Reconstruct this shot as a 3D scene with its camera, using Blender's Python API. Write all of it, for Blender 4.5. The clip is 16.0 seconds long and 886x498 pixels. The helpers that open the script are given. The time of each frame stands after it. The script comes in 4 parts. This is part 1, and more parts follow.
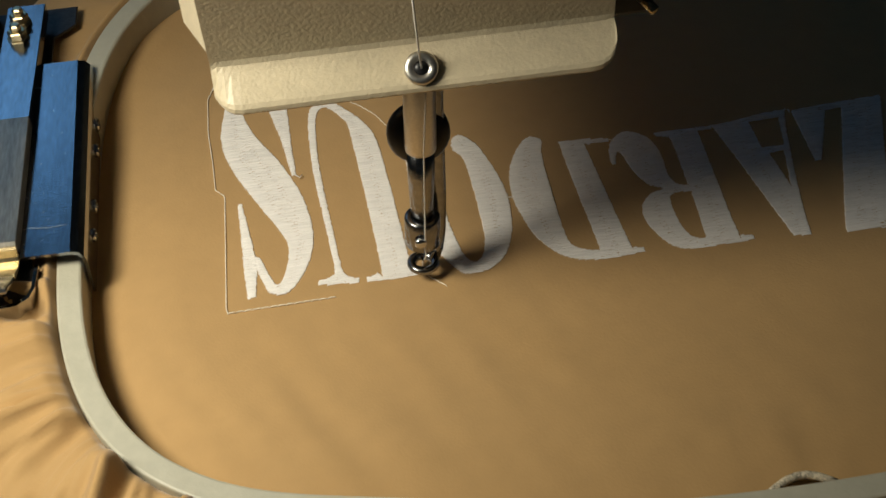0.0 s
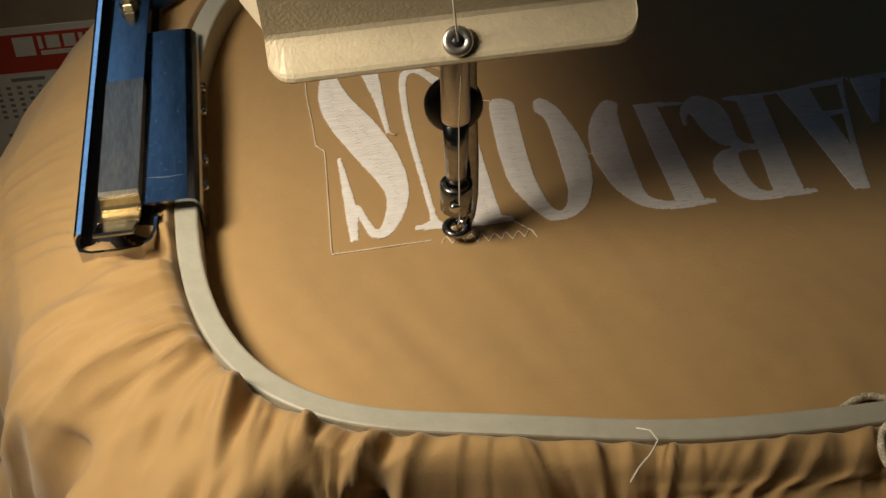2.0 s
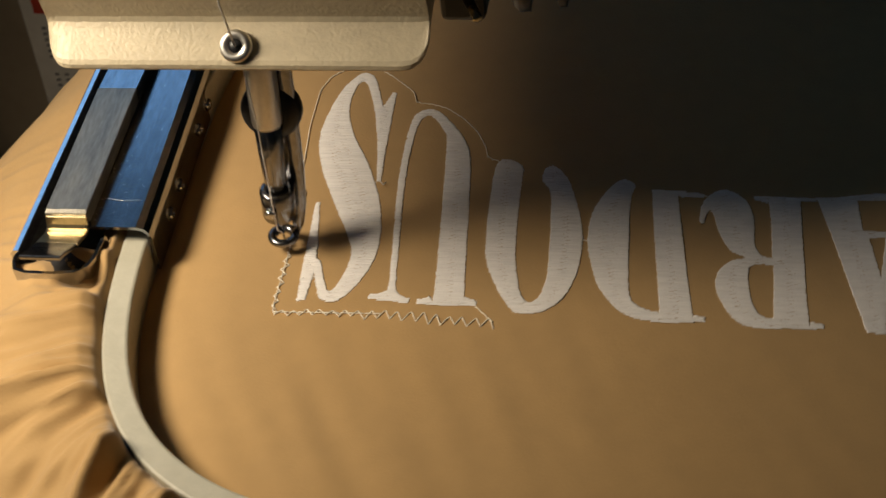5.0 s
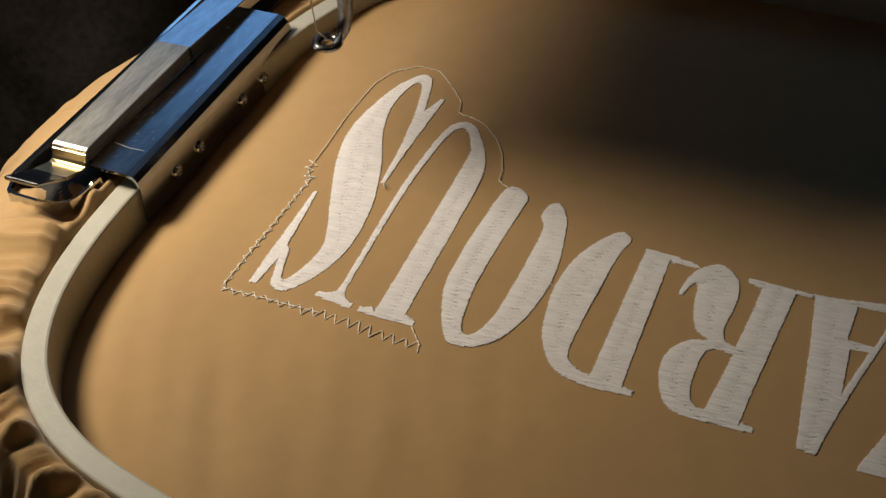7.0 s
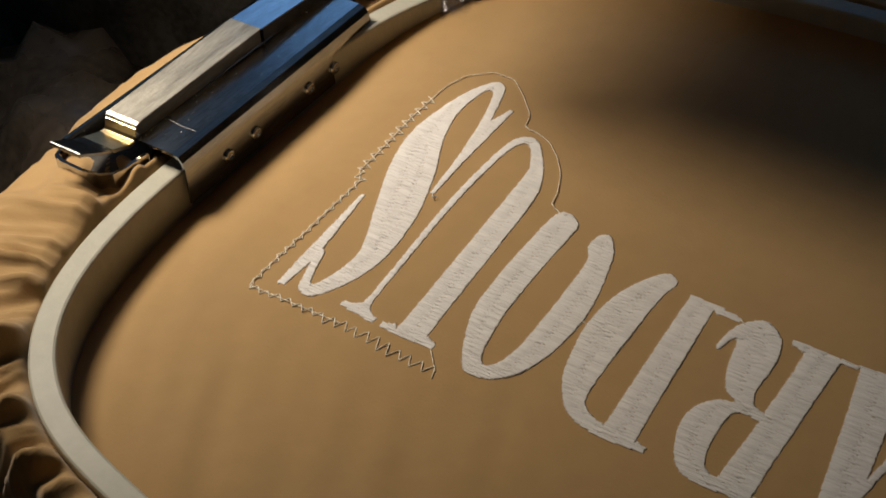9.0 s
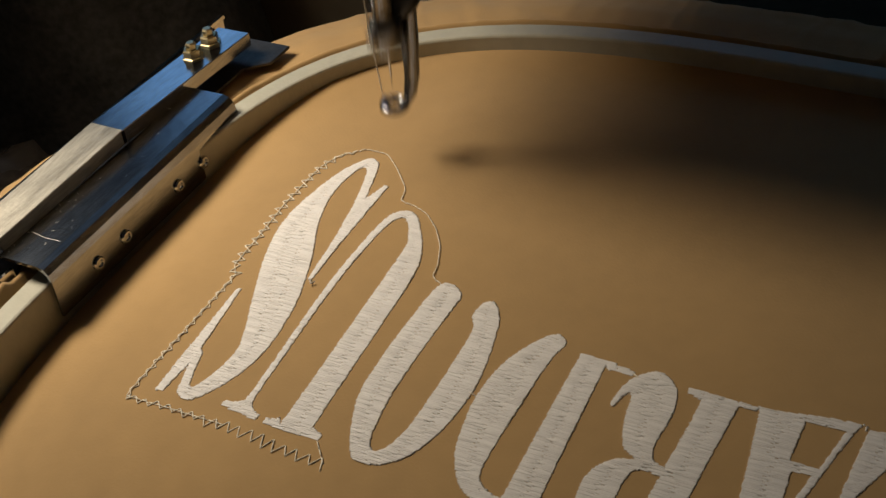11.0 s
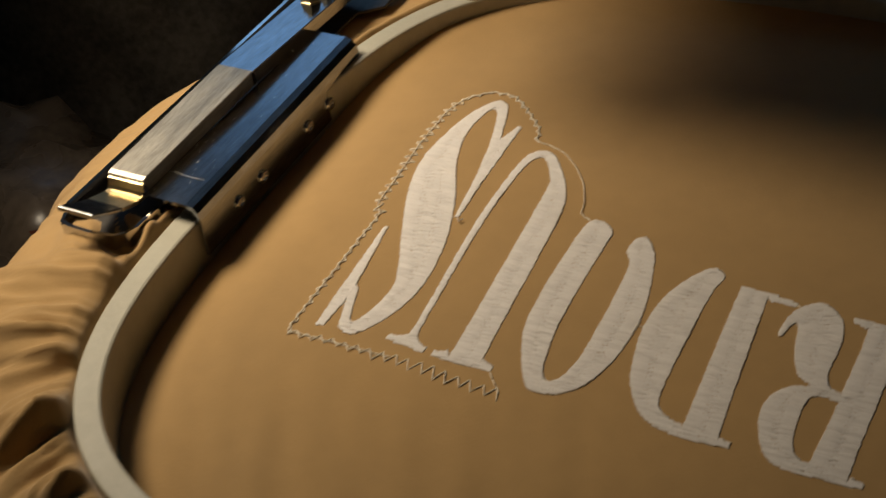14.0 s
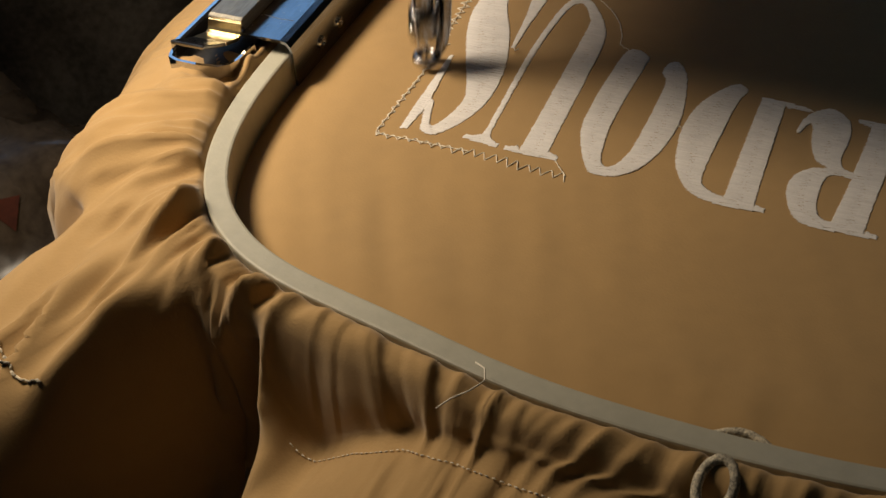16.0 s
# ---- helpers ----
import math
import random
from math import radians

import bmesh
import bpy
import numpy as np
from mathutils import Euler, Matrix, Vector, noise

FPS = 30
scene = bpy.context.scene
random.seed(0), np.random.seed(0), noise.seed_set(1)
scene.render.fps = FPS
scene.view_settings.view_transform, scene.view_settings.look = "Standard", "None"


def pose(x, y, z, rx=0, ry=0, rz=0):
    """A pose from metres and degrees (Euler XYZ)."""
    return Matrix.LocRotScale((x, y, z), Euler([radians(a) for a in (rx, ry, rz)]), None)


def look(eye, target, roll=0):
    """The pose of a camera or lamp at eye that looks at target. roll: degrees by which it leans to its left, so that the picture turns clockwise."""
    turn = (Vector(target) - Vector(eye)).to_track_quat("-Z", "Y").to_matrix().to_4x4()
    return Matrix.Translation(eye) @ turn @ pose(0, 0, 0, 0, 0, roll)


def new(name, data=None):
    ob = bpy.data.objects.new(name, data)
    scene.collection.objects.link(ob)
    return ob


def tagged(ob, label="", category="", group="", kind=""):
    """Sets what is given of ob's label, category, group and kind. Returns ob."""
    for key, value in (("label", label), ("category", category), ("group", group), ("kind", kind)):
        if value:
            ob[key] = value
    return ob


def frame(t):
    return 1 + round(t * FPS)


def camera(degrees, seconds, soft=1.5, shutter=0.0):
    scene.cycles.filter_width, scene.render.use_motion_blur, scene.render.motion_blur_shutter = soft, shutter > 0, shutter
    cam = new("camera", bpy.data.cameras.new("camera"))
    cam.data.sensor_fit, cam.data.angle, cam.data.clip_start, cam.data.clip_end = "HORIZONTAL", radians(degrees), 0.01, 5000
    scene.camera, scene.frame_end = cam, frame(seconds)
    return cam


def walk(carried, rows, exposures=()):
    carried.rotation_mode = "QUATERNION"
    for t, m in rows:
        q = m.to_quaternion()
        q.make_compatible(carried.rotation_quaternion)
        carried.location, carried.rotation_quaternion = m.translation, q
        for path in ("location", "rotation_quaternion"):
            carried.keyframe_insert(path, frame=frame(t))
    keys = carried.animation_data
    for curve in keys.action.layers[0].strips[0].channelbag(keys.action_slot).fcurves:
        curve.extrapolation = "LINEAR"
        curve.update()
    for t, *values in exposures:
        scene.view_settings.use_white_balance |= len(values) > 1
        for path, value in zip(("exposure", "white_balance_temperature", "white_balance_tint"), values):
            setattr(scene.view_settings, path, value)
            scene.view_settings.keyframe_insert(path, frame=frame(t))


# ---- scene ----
# The needle stands at the origin, the hoop's sole lies at z = 0; the hoop moves under the needle, whose plate lifts the cloth.
cam = camera(30.9, 16.0, soft=1.4, shutter=0.5)
walk(cam, [
    (0.0, look((-0.0091, -0.3030, 0.3059), (0.0074, 0.0275, -0.0136), -5.25)),
    (0.5, look((-0.0116, -0.3122, 0.3087), (0.0009, 0.0198, -0.0095), -5.36)),
    (1.0, look((-0.0129, -0.3220, 0.3131), (-0.0020, 0.0098, -0.0054), -5.44)),
    (1.5, look((-0.0148, -0.3336, 0.3173), (-0.0036, -0.0010, -0.0004), -5.61)),
    (2.0, look((-0.0153, -0.3352, 0.3182), (-0.0041, -0.0011, 0.0023), -5.68)),
    (2.5, look((-0.0120, -0.3341, 0.3196), (-0.0000, 0.0007, 0.0043), -5.80)),
    (3.0, look((-0.0023, -0.3426, 0.3208), (0.0080, -0.0058, 0.0078), -5.89)),
    (3.5, look((0.0092, -0.3480, 0.3236), (0.0179, -0.0093, 0.0126), -6.42)),
    (4.0, look((0.0099, -0.3433, 0.3238), (0.0180, -0.0063, 0.0108), -7.61)),
    (4.5, look((0.0571, -0.3296, 0.3163), (0.0308, 0.0066, 0.0034), -7.65)),
    (5.0, look((0.1116, -0.3052, 0.3028), (0.0394, 0.0204, -0.0140), -7.30)),
    (5.2, look((0.1280, -0.2996, 0.3007), (0.0410, 0.0210, -0.0174), -7.34)),
    (7.3, look((0.2193, -0.3104, 0.2737), (0.0321, -0.0106, -0.0208), -6.19)),
    (7.5, look((0.2199, -0.3099, 0.2755), (0.0306, -0.0132, -0.0207), -5.66)),
    (8.0, look((0.2243, -0.3075, 0.2743), (0.0312, -0.0185, -0.0270), -4.58)),
    (8.5, look((0.2322, -0.3074, 0.2720), (0.0301, -0.0239, -0.0286), -4.38)),
    (9.0, look((0.2331, -0.3037, 0.2697), (0.0134, -0.0298, -0.0275), -5.23)),
    (9.5, look((0.2361, -0.2969, 0.2661), (0.0068, -0.0180, -0.0188), -6.77)),
    (9.7, look((0.2361, -0.2956, 0.2645), (0.0057, -0.0149, -0.0179), -7.49)),
    (11.8, look((0.2149, -0.3078, 0.2564), (0.0108, -0.0070, -0.0255), -9.62)),
    (12.0, look((0.2115, -0.3095, 0.2564), (0.0097, -0.0094, -0.0280), -9.45)),
    (12.5, look((0.2065, -0.3048, 0.2557), (0.0049, -0.0085, -0.0326), -8.97)),
    (13.0, look((0.2053, -0.3100, 0.2557), (0.0048, -0.0141, -0.0339), -8.81)),
    (13.5, look((0.2004, -0.3168, 0.2579), (0.0004, -0.0190, -0.0301), -8.62)),
    (14.0, look((0.1968, -0.3289, 0.2590), (-0.0008, -0.0286, -0.0280), -8.29)),
    (14.5, look((0.1961, -0.3378, 0.2583), (0.0033, -0.0367, -0.0312), -7.82)),
    (15.0, look((0.1951, -0.3446, 0.2604), (0.0065, -0.0455, -0.0339), -7.33)),
    (15.5, look((0.1982, -0.3491, 0.2644), (0.0153, -0.0488, -0.0323), -7.04)),
    (16.0, look((0.1991, -0.3523, 0.2699), (0.0237, -0.0448, -0.0238), -6.81)),
], exposures=[(0.0, -0.17, 5750, 2), (1.0, -0.24, 5780, 4), (2.5, -0.2, 6450, 10), (3.5, -0.1, 6560, 11), (4.5, 0.08, 6400, 10), (5.2, 0.13, 6280, 10), (7.3, 0.16, 5880, 11), (9.5, 0.0, 5980, 11),
                (12.0, -0.15, 6200, 9), (13.5, -0.18, 6480, 11), (14.5, -0.2, 6700, 10), (16.0, 0.06, 6500, 12)])

# ---- light ----
world = bpy.data.worlds.new("room_world")
scene.world = world
world.use_nodes = True
wn = world.node_tree.nodes
sky = wn.new("ShaderNodeTexSky")
sky.sky_type = "NISHITA"
sky.sun_disc = False
sky.sun_elevation, sky.sun_rotation = radians(20), radians(200)
world.node_tree.links.new(sky.outputs[0], wn["Background"].inputs[0])
wn["Background"].inputs[1].default_value = 0.05

lamp = new("work_lamp", bpy.data.lights.new("work_lamp", "AREA"))
lamp.data.shape, lamp.data.size = "DISK", 0.11
lamp.data.energy, lamp.data.color = 0.40, (1.0, 0.84, 0.62)
lamp.data.spread = radians(100)
lamp.matrix_world = look((-0.195, -0.060, 0.242), (-0.055, -0.03, 0.0))

win_light = new("window_light", bpy.data.lights.new("window_light", "AREA"))
win_light.data.shape, win_light.data.size, win_light.data.size_y = "RECTANGLE", 1.28, 0.60
win_light.data.energy, win_light.data.color = 2.15, (0.29, 0.59, 1.0)
win_light.matrix_world = look((-1.01, 1.505, 1.0), (-1.01, 0.0, 1.0))

# ---- materials ----
def mat(name, color, rough=0.6, metal=0.0, var=0.12, scale=60.0, bump=0.0, bscale=400.0, coat=0.0, tint=None, sheen=0.0, grain=False):
    """A surface with tone variation at two scales and a fine relief."""
    m = bpy.data.materials.new(name)
    m.use_nodes = True
    nt = m.node_tree
    n, l = nt.nodes, nt.links
    b = n["Principled BSDF"]
    b.inputs["Roughness"].default_value, b.inputs["Metallic"].default_value = rough, metal
    b.inputs["Coat Weight"].default_value = coat
    b.inputs["Sheen Weight"].default_value = sheen
    tc = n.new("ShaderNodeTexCoord")
    n1, n2 = n.new("ShaderNodeTexNoise"), n.new("ShaderNodeTexNoise")
    n1.inputs["Scale"].default_value, n2.inputs["Scale"].default_value = scale, scale * 7
    n1.inputs["Detail"].default_value = n2.inputs["Detail"].default_value = 4
    add = n.new("ShaderNodeMath")
    add.operation = "ADD"
    ramp = n.new("ShaderNodeValToRGB")
    c2 = tint or tuple(c * (1 - 2 * var) for c in color)
    ramp.color_ramp.elements[0].position, ramp.color_ramp.elements[1].position = 0.35, 0.65
    ramp.color_ramp.elements[0].color = (*c2, 1)
    ramp.color_ramp.elements[1].color = (*(min(1, c * (1 + var)) for c in color), 1)
    half = n.new("ShaderNodeMath")
    half.operation, half.inputs[1].default_value = "MULTIPLY", 0.5
    vec = tc.outputs["Object"]
    if grain:
        along_y = n.new("ShaderNodeMapping")
        along_y.inputs["Scale"].default_value = (3.0, 0.5, 3.0)
        l.new(vec, along_y.inputs["Vector"])
        vec = along_y.outputs[0]
    for t in (n1, n2):
        l.new(vec, t.inputs["Vector"])
    l.new(n1.outputs[0], add.inputs[0])
    l.new(n2.outputs[0], add.inputs[1])
    l.new(add.outputs[0], half.inputs[0])
    l.new(half.outputs[0], ramp.inputs[0])
    l.new(ramp.outputs[0], b.inputs["Base Color"])
    mr = n.new("ShaderNodeMapRange")
    mr.inputs[3].default_value, mr.inputs[4].default_value = max(0.02, rough * 0.8), min(1, rough * 1.25)
    l.new(n1.outputs[0], mr.inputs[0])
    l.new(mr.outputs[0], b.inputs["Roughness"])
    if bump:
        n3, bp = n.new("ShaderNodeTexNoise"), n.new("ShaderNodeBump")
        n3.inputs["Scale"].default_value, n3.inputs["Detail"].default_value = bscale, 3
        l.new(tc.outputs["Object"], n3.inputs["Vector"])
        bp.inputs["Strength"].default_value, bp.inputs["Distance"].default_value = bump, 0.0006
        l.new(n3.outputs[0], bp.inputs["Height"])
        l.new(bp.outputs[0], b.inputs["Normal"])
    return m


def cloth_material(name, color, crumple=0.16):
    """Brushed cotton: fine weave in two directions, faint slubs and soft tone patches."""
    m = mat(name, color, 0.9, 0, 0.03, 22.0, 0, 1, sheen=0.25)
    n, l = m.node_tree.nodes, m.node_tree.links
    b = n["Principled BSDF"]
    b.inputs["Sheen Roughness"].default_value = 0.5
    b.inputs["Specular IOR Level"].default_value = 0.2
    tc = n.new("ShaderNodeTexCoord")
    mix = n.new("ShaderNodeTexNoise")
    mix.inputs["Scale"].default_value, mix.inputs["Detail"].default_value = 1300, 2
    l.new(tc.outputs["Object"], mix.inputs["Vector"])
    n3 = n.new("ShaderNodeTexNoise")
    n3.inputs["Scale"].default_value, n3.inputs["Detail"].default_value = 45, 5
    l.new(tc.outputs["Object"], n3.inputs["Vector"])
    b1, b2 = n.new("ShaderNodeBump"), n.new("ShaderNodeBump")
    b1.inputs["Strength"].default_value, b1.inputs["Distance"].default_value = 0.25, 0.0003
    b2.inputs["Strength"].default_value, b2.inputs["Distance"].default_value = crumple, 0.0012
    l.new(mix.outputs[0], b1.inputs["Height"])
    l.new(n3.outputs[0], b2.inputs["Height"])
    l.new(b1.outputs[0], b2.inputs["Normal"])
    l.new(b2.outputs[0], b.inputs["Normal"])
    return m


CLOTH = cloth_material("khaki_cotton", (0.45, 0.285, 0.12))
LOOSE_CLOTH = cloth_material("crumpled_khaki_cotton", (0.45, 0.285, 0.12), 0.5)
THREAD = mat("white_thread", (0.83, 0.80, 0.77), 0.45, 0, 0.06, 300, 0.3, 3000, sheen=0.3)
SATIN = mat("white_satin_thread", (0.90, 0.86, 0.83), 0.5, 0, 0.03, 300, 0, 1, sheen=0.2)
sn_, sl_ = SATIN.node_tree.nodes, SATIN.node_tree.links
geo, mul, rng = sn_.new("ShaderNodeNewGeometry"), sn_.new("ShaderNodeMix"), sn_.new("ShaderNodeMapRange")
mul.data_type, mul.blend_type = "RGBA", "MULTIPLY"
mul.inputs[0].default_value = 1.0
rng.inputs[3].default_value, rng.inputs[4].default_value = 0.91, 1.0
sl_.new(geo.outputs["Random Per Island"], rng.inputs[0])
sl_.new(sn_["Principled BSDF"].inputs["Base Color"].links[0].from_socket, mul.inputs[6])
sl_.new(rng.outputs[0], mul.inputs[7])
sl_.new(mul.outputs[2], sn_["Principled BSDF"].inputs["Base Color"])
OUTLINE = mat("cream_thread", (0.93, 0.86, 0.72), 0.5, 0, 0.08, 300)
RING = mat("grey_green_plastic", (0.46, 0.44, 0.355), 0.5, 0, 0.05, 40, 0.15, 900)
CHROME = mat("polished_steel", (0.62, 0.63, 0.66), 0.065, 1.0, 0.08, 90)
# near-black base colour holds the shade of the gap under the arm
SHADED_STEEL = mat("steel_with_gap_shade", (0.06, 0.055, 0.05), 0.4, 0.7, 0.2, 90, 0.1, 700)
PALE_STEEL = mat("satin_nickel", (0.72, 0.69, 0.64), 0.38, 1.0, 0.06, 200)
PLATE = mat("fine_brushed_steel", (0.38, 0.40, 0.44), 0.17, 1.0, 0.16, 60, 0.05, 1500, grain=True)
BRUSHED = mat("brushed_steel", (0.44, 0.41, 0.35), 0.40, 0.95, 0.16, 60, 0.10, 900, grain=True)
# brass of bolts and screw; on the arm's step it paints reflected khaki cloth
BRASS_AND_REFLECTION = mat("brass", (0.52, 0.43, 0.26), 0.28, 1.0, 0.1, 90, 0.05, 700)
PAINT = mat("cream_enamel", (0.70, 0.60, 0.42), 0.42, 0, 0.05, 70, 0.34, 1100)
BLACK = mat("black_plastic", (0.018, 0.018, 0.02), 0.35, 0, 0.2, 60, 0.1, 500)
DARK_STEEL = mat("dark_steel", (0.30, 0.30, 0.31), 0.22, 1.0, 0.15, 90, 0.1, 700)
# ceiling and room paint are pale to bounce light and brighten steel reflections
CEILING = mat("white_ceiling_paint", (0.80, 0.76, 0.69), 0.8, 0, 0.04, 9, 0.3, 120)
ROOM = mat("cream_room_paint", (0.46, 0.40, 0.32), 0.8, 0, 0.1, 9, 0.3, 120)
WALL = mat("beige_wall_paint", (0.36, 0.29, 0.20), 0.8, 0, 0.08, 9, 0.3, 120)
BENCH = mat("dark_bench_top", (0.095, 0.078, 0.062), 0.55, 0, 0.25, 14, 0.3, 160)
PAPER = mat("calendar_paper", (0.80, 0.75, 0.66), 0.8, 0, 0.05, 20)
RED = mat("red_print", (0.55, 0.06, 0.03), 0.7, 0, 0.06, 25)
PRINT = mat("grey_print", (0.30, 0.28, 0.26), 0.8, 0, 0.1, 60)
WHITE_PRINT = mat("white_print", (0.78, 0.74, 0.66), 0.8, 0, 0.05, 60)
CORD = mat("flecked_cord", (0.80, 0.70, 0.52), 0.85, 0, 0.2, 260, 0.6, 1500, tint=(0.13, 0.12, 0.10))
PLASTIC_BAG = mat("brown_poly_bag", (0.095, 0.075, 0.058), 0.26, 0, 0.25, 25, 0.5, 45)
BAG = mat("black_nylon", (0.075, 0.068, 0.060), 0.55, 0, 0.3, 40, 0.4, 600)
RUST = mat("faded_red_print", (0.10, 0.022, 0.012), 0.6, 0, 0.2, 50)

# ---- small builders ----
MM = 0.001


def part(name, bm, material, parent=None, label="", smooth=False):
    me = bpy.data.meshes.new(name)
    bm.to_mesh(me)
    bm.free()
    me.materials.append(material)
    if smooth:
        me.polygons.foreach_set("use_smooth", [True] * len(me.polygons))
    ob = new(name, me)
    ob.parent = parent
    return tagged(ob, label)


def raw(name, verts, faces, material, parent=None, label="", smooth=False):
    me = bpy.data.meshes.new(name)
    me.from_pydata([tuple(c * MM for c in v) for v in verts], [], faces)
    me.materials.append(material)
    if smooth:
        me.polygons.foreach_set("use_smooth", [True] * len(me.polygons))
    ob = new(name, me)
    ob.parent = parent
    return tagged(ob, label)


def box(bm, x0, x1, y0, y1, z0, z1, bevel=0.0, seg=2):
    """A bevelled block, in millimetres."""
    r = bmesh.ops.create_cube(bm, size=1)
    vs = r["verts"]
    for v in vs:
        v.co = Vector(((x0 + x1) / 2 + v.co.x * (x1 - x0), (y0 + y1) / 2 + v.co.y * (y1 - y0), (z0 + z1) / 2 + v.co.z * (z1 - z0))) * MM
    if bevel:
        es = list({e for v in vs for e in v.link_edges})
        bmesh.ops.bevel(bm, geom=es, offset=bevel * MM, segments=seg, profile=0.5, affect="EDGES")


def lathe(bm, profile, seg=24, at=(0, 0, 0), axis=None):
    """Turn (radius, height) pairs in millimetres round z, or round the given axis."""
    q = Vector(axis or (0, 0, 1)).to_track_quat("Z", "Y").to_matrix()
    rings = []
    for r, h in profile:
        ring = []
        for k in range(seg):
            a = 2 * math.pi * k / seg
            ring.append(bm.verts.new((Vector(at) + q @ Vector((r * math.cos(a), r * math.sin(a), h))) * MM))
        rings.append(ring)
    for a, b in zip(rings, rings[1:]):
        for k in range(seg):
            bm.faces.new((a[k], a[(k + 1) % seg], b[(k + 1) % seg], b[k]))
    for ring, turn in ((rings[0], -1), (rings[-1], 1)):
        if profile[0 if turn < 0 else -1][0] > 0.01:
            bm.faces.new(ring[::turn])


def tube(bm, pts, r, seg=8, closed=False):
    """A round wire through points in millimetres."""
    pts = [Vector(p) for p in pts]
    n = len(pts)
    rings, side = [], None
    for k, p in enumerate(pts):
        a = pts[(k - 1) % n] if closed or k else p
        b = pts[(k + 1) % n] if closed or k < n - 1 else p
        d = (b - a).normalized()
        if side is None:
            side = d.orthogonal().normalized()
        side = (side - d * side.dot(d)).normalized()
        up = d.cross(side)
        rings.append([bm.verts.new((p + (side * math.cos(t) + up * math.sin(t)) * r) * MM) for t in (2 * math.pi * i / seg for i in range(seg))])
    pairs = list(zip(rings, rings[1:])) + ([(rings[-1], rings[0])] if closed else [])
    for a, b in pairs:
        for i in range(seg):
            bm.faces.new((a[i], a[(i + 1) % seg], b[(i + 1) % seg], b[i]))
    if not closed:
        bm.faces.new(rings[0][::-1])
        bm.faces.new(rings[-1])


def prism(bm, outline, z0, z1, bevel=0.0):
    """An upright plate with the given outline, in millimetres."""
    low = [bm.verts.new((x * MM, y * MM, z0 * MM)) for x, y in outline]
    top = [bm.verts.new((x * MM, y * MM, z1 * MM)) for x, y in outline]
    n = len(outline)
    fs = [bm.faces.new(low[::-1]), bm.faces.new(top)]
    fs += [bm.faces.new((low[k], low[(k + 1) % n], top[(k + 1) % n], top[k])) for k in range(n)]
    bmesh.ops.recalc_face_normals(bm, faces=fs)
    if bevel:
        es = list({e for f in fs[:2] for e in f.edges})
        bmesh.ops.bevel(bm, geom=es, offset=bevel * MM, segments=2, profile=0.5, affect="EDGES")


def empty(name, label, category, group="", kind=""):
    return tagged(new(name), label, category, group, kind)


def along(pts, step):
    """Even steps along a polyline, with the direction at each."""
    run = [0.0]
    for a, b in zip(pts, pts[1:]):
        run.append(run[-1] + math.dist(a, b))
    out = []
    k = 0.0
    while k <= run[-1]:
        x = float(np.interp(k, run, [p[0] for p in pts]))
        y = float(np.interp(k, run, [p[1] for p in pts]))
        x2 = float(np.interp(k + 0.5, run, [p[0] for p in pts]))
        y2 = float(np.interp(k + 0.5, run, [p[1] for p in pts]))
        out.append((x, y, x2 - x, y2 - y, k))
        k += step
    return out, run[-1]


# ---- room ----
def block(name, x0, x1, y0, y1, z0, z1, material, label, category, bevel=0.0):
    bm = bmesh.new()
    box(bm, x0, x1, y0, y1, z0, z1, bevel)
    return tagged(part(name, bm, material), label, category, kind="structure")


block("floor", -2000, 2000, -1800, 1500, -950, -930, BENCH, "dark workshop floor", "floor")
# unseen ceiling and walls, added to close the room and bounce light
block("ceiling", -2000, 2000, -1800, 1500, 1550, 1570, CEILING, "unseen added ceiling, white to bounce light", "ceiling")
block("wall_west", -2020, -2000, -1800, 1500, -930, 1550, ROOM, "unseen added wall, pale cream to bounce light", "wall")
block("wall_east", 2000, 2020, -1800, 1500, -930, 1550, ROOM, "unseen added wall, pale cream to bounce light", "wall")
block("wall_south", -2000, 2000, -1820, -1800, -930, 1550, ROOM, "unseen added wall, pale cream to bounce light", "wall")
# back wall with the window opening, also unseen and pale
for k, (x0, x1, z0, z1) in enumerate(((-2000, -1655, -930, 1550), (-365, 2000, -930, 1550), (-1655, -365, -930, 695), (-1655, -365, 1305, 1550))):
    block("wall_north_%d" % (k + 1), x0, x1, 1500, 1540, z0, z1, ROOM, "unseen added wall round the window, pale cream to bounce light", "wall")
block("partition", -700, -30, 272, 290, -400, -35, WALL, "beige painted partition board behind the machine", "wall", 2)
block("bench_top", -900, 900, -700, 272, -280, -250, BENCH, "dark worn bench top under the machine", "bench", 3)


# ---- hoop shape ----
HCX, HCY, HAX, HAY, HBACK, HN = 100.0, 42.9, 163.0, 132.0, 126.0, 3.37


def rim(a, off=0.0):
    """A point of the frame's inner edge at angle a, pushed outwards by off, in millimetres."""
    c, s = math.cos(a), math.sin(a)
    x = HAX * math.copysign(abs(c) ** (2 / HN), c)
    hay = HAY if s < 0 else HBACK
    y = hay * math.copysign(abs(s) ** (2 / HN), s)
    nx = math.copysign(abs(c) ** (2 - 2 / HN) / HAX, c)
    ny = math.copysign(abs(s) ** (2 - 2 / HN) / hay, s)
    if s < 0:
        # the front side bows in towards its corners
        y += 6.7 * math.exp(-((abs(x) - 88) / 42) ** 2) * min(1.0, max(0.0, -y / hay - 0.55) / 0.25)
    d = math.hypot(nx, ny)
    return Vector((HCX + x + off * nx / d, HCY + y + off * ny / d))


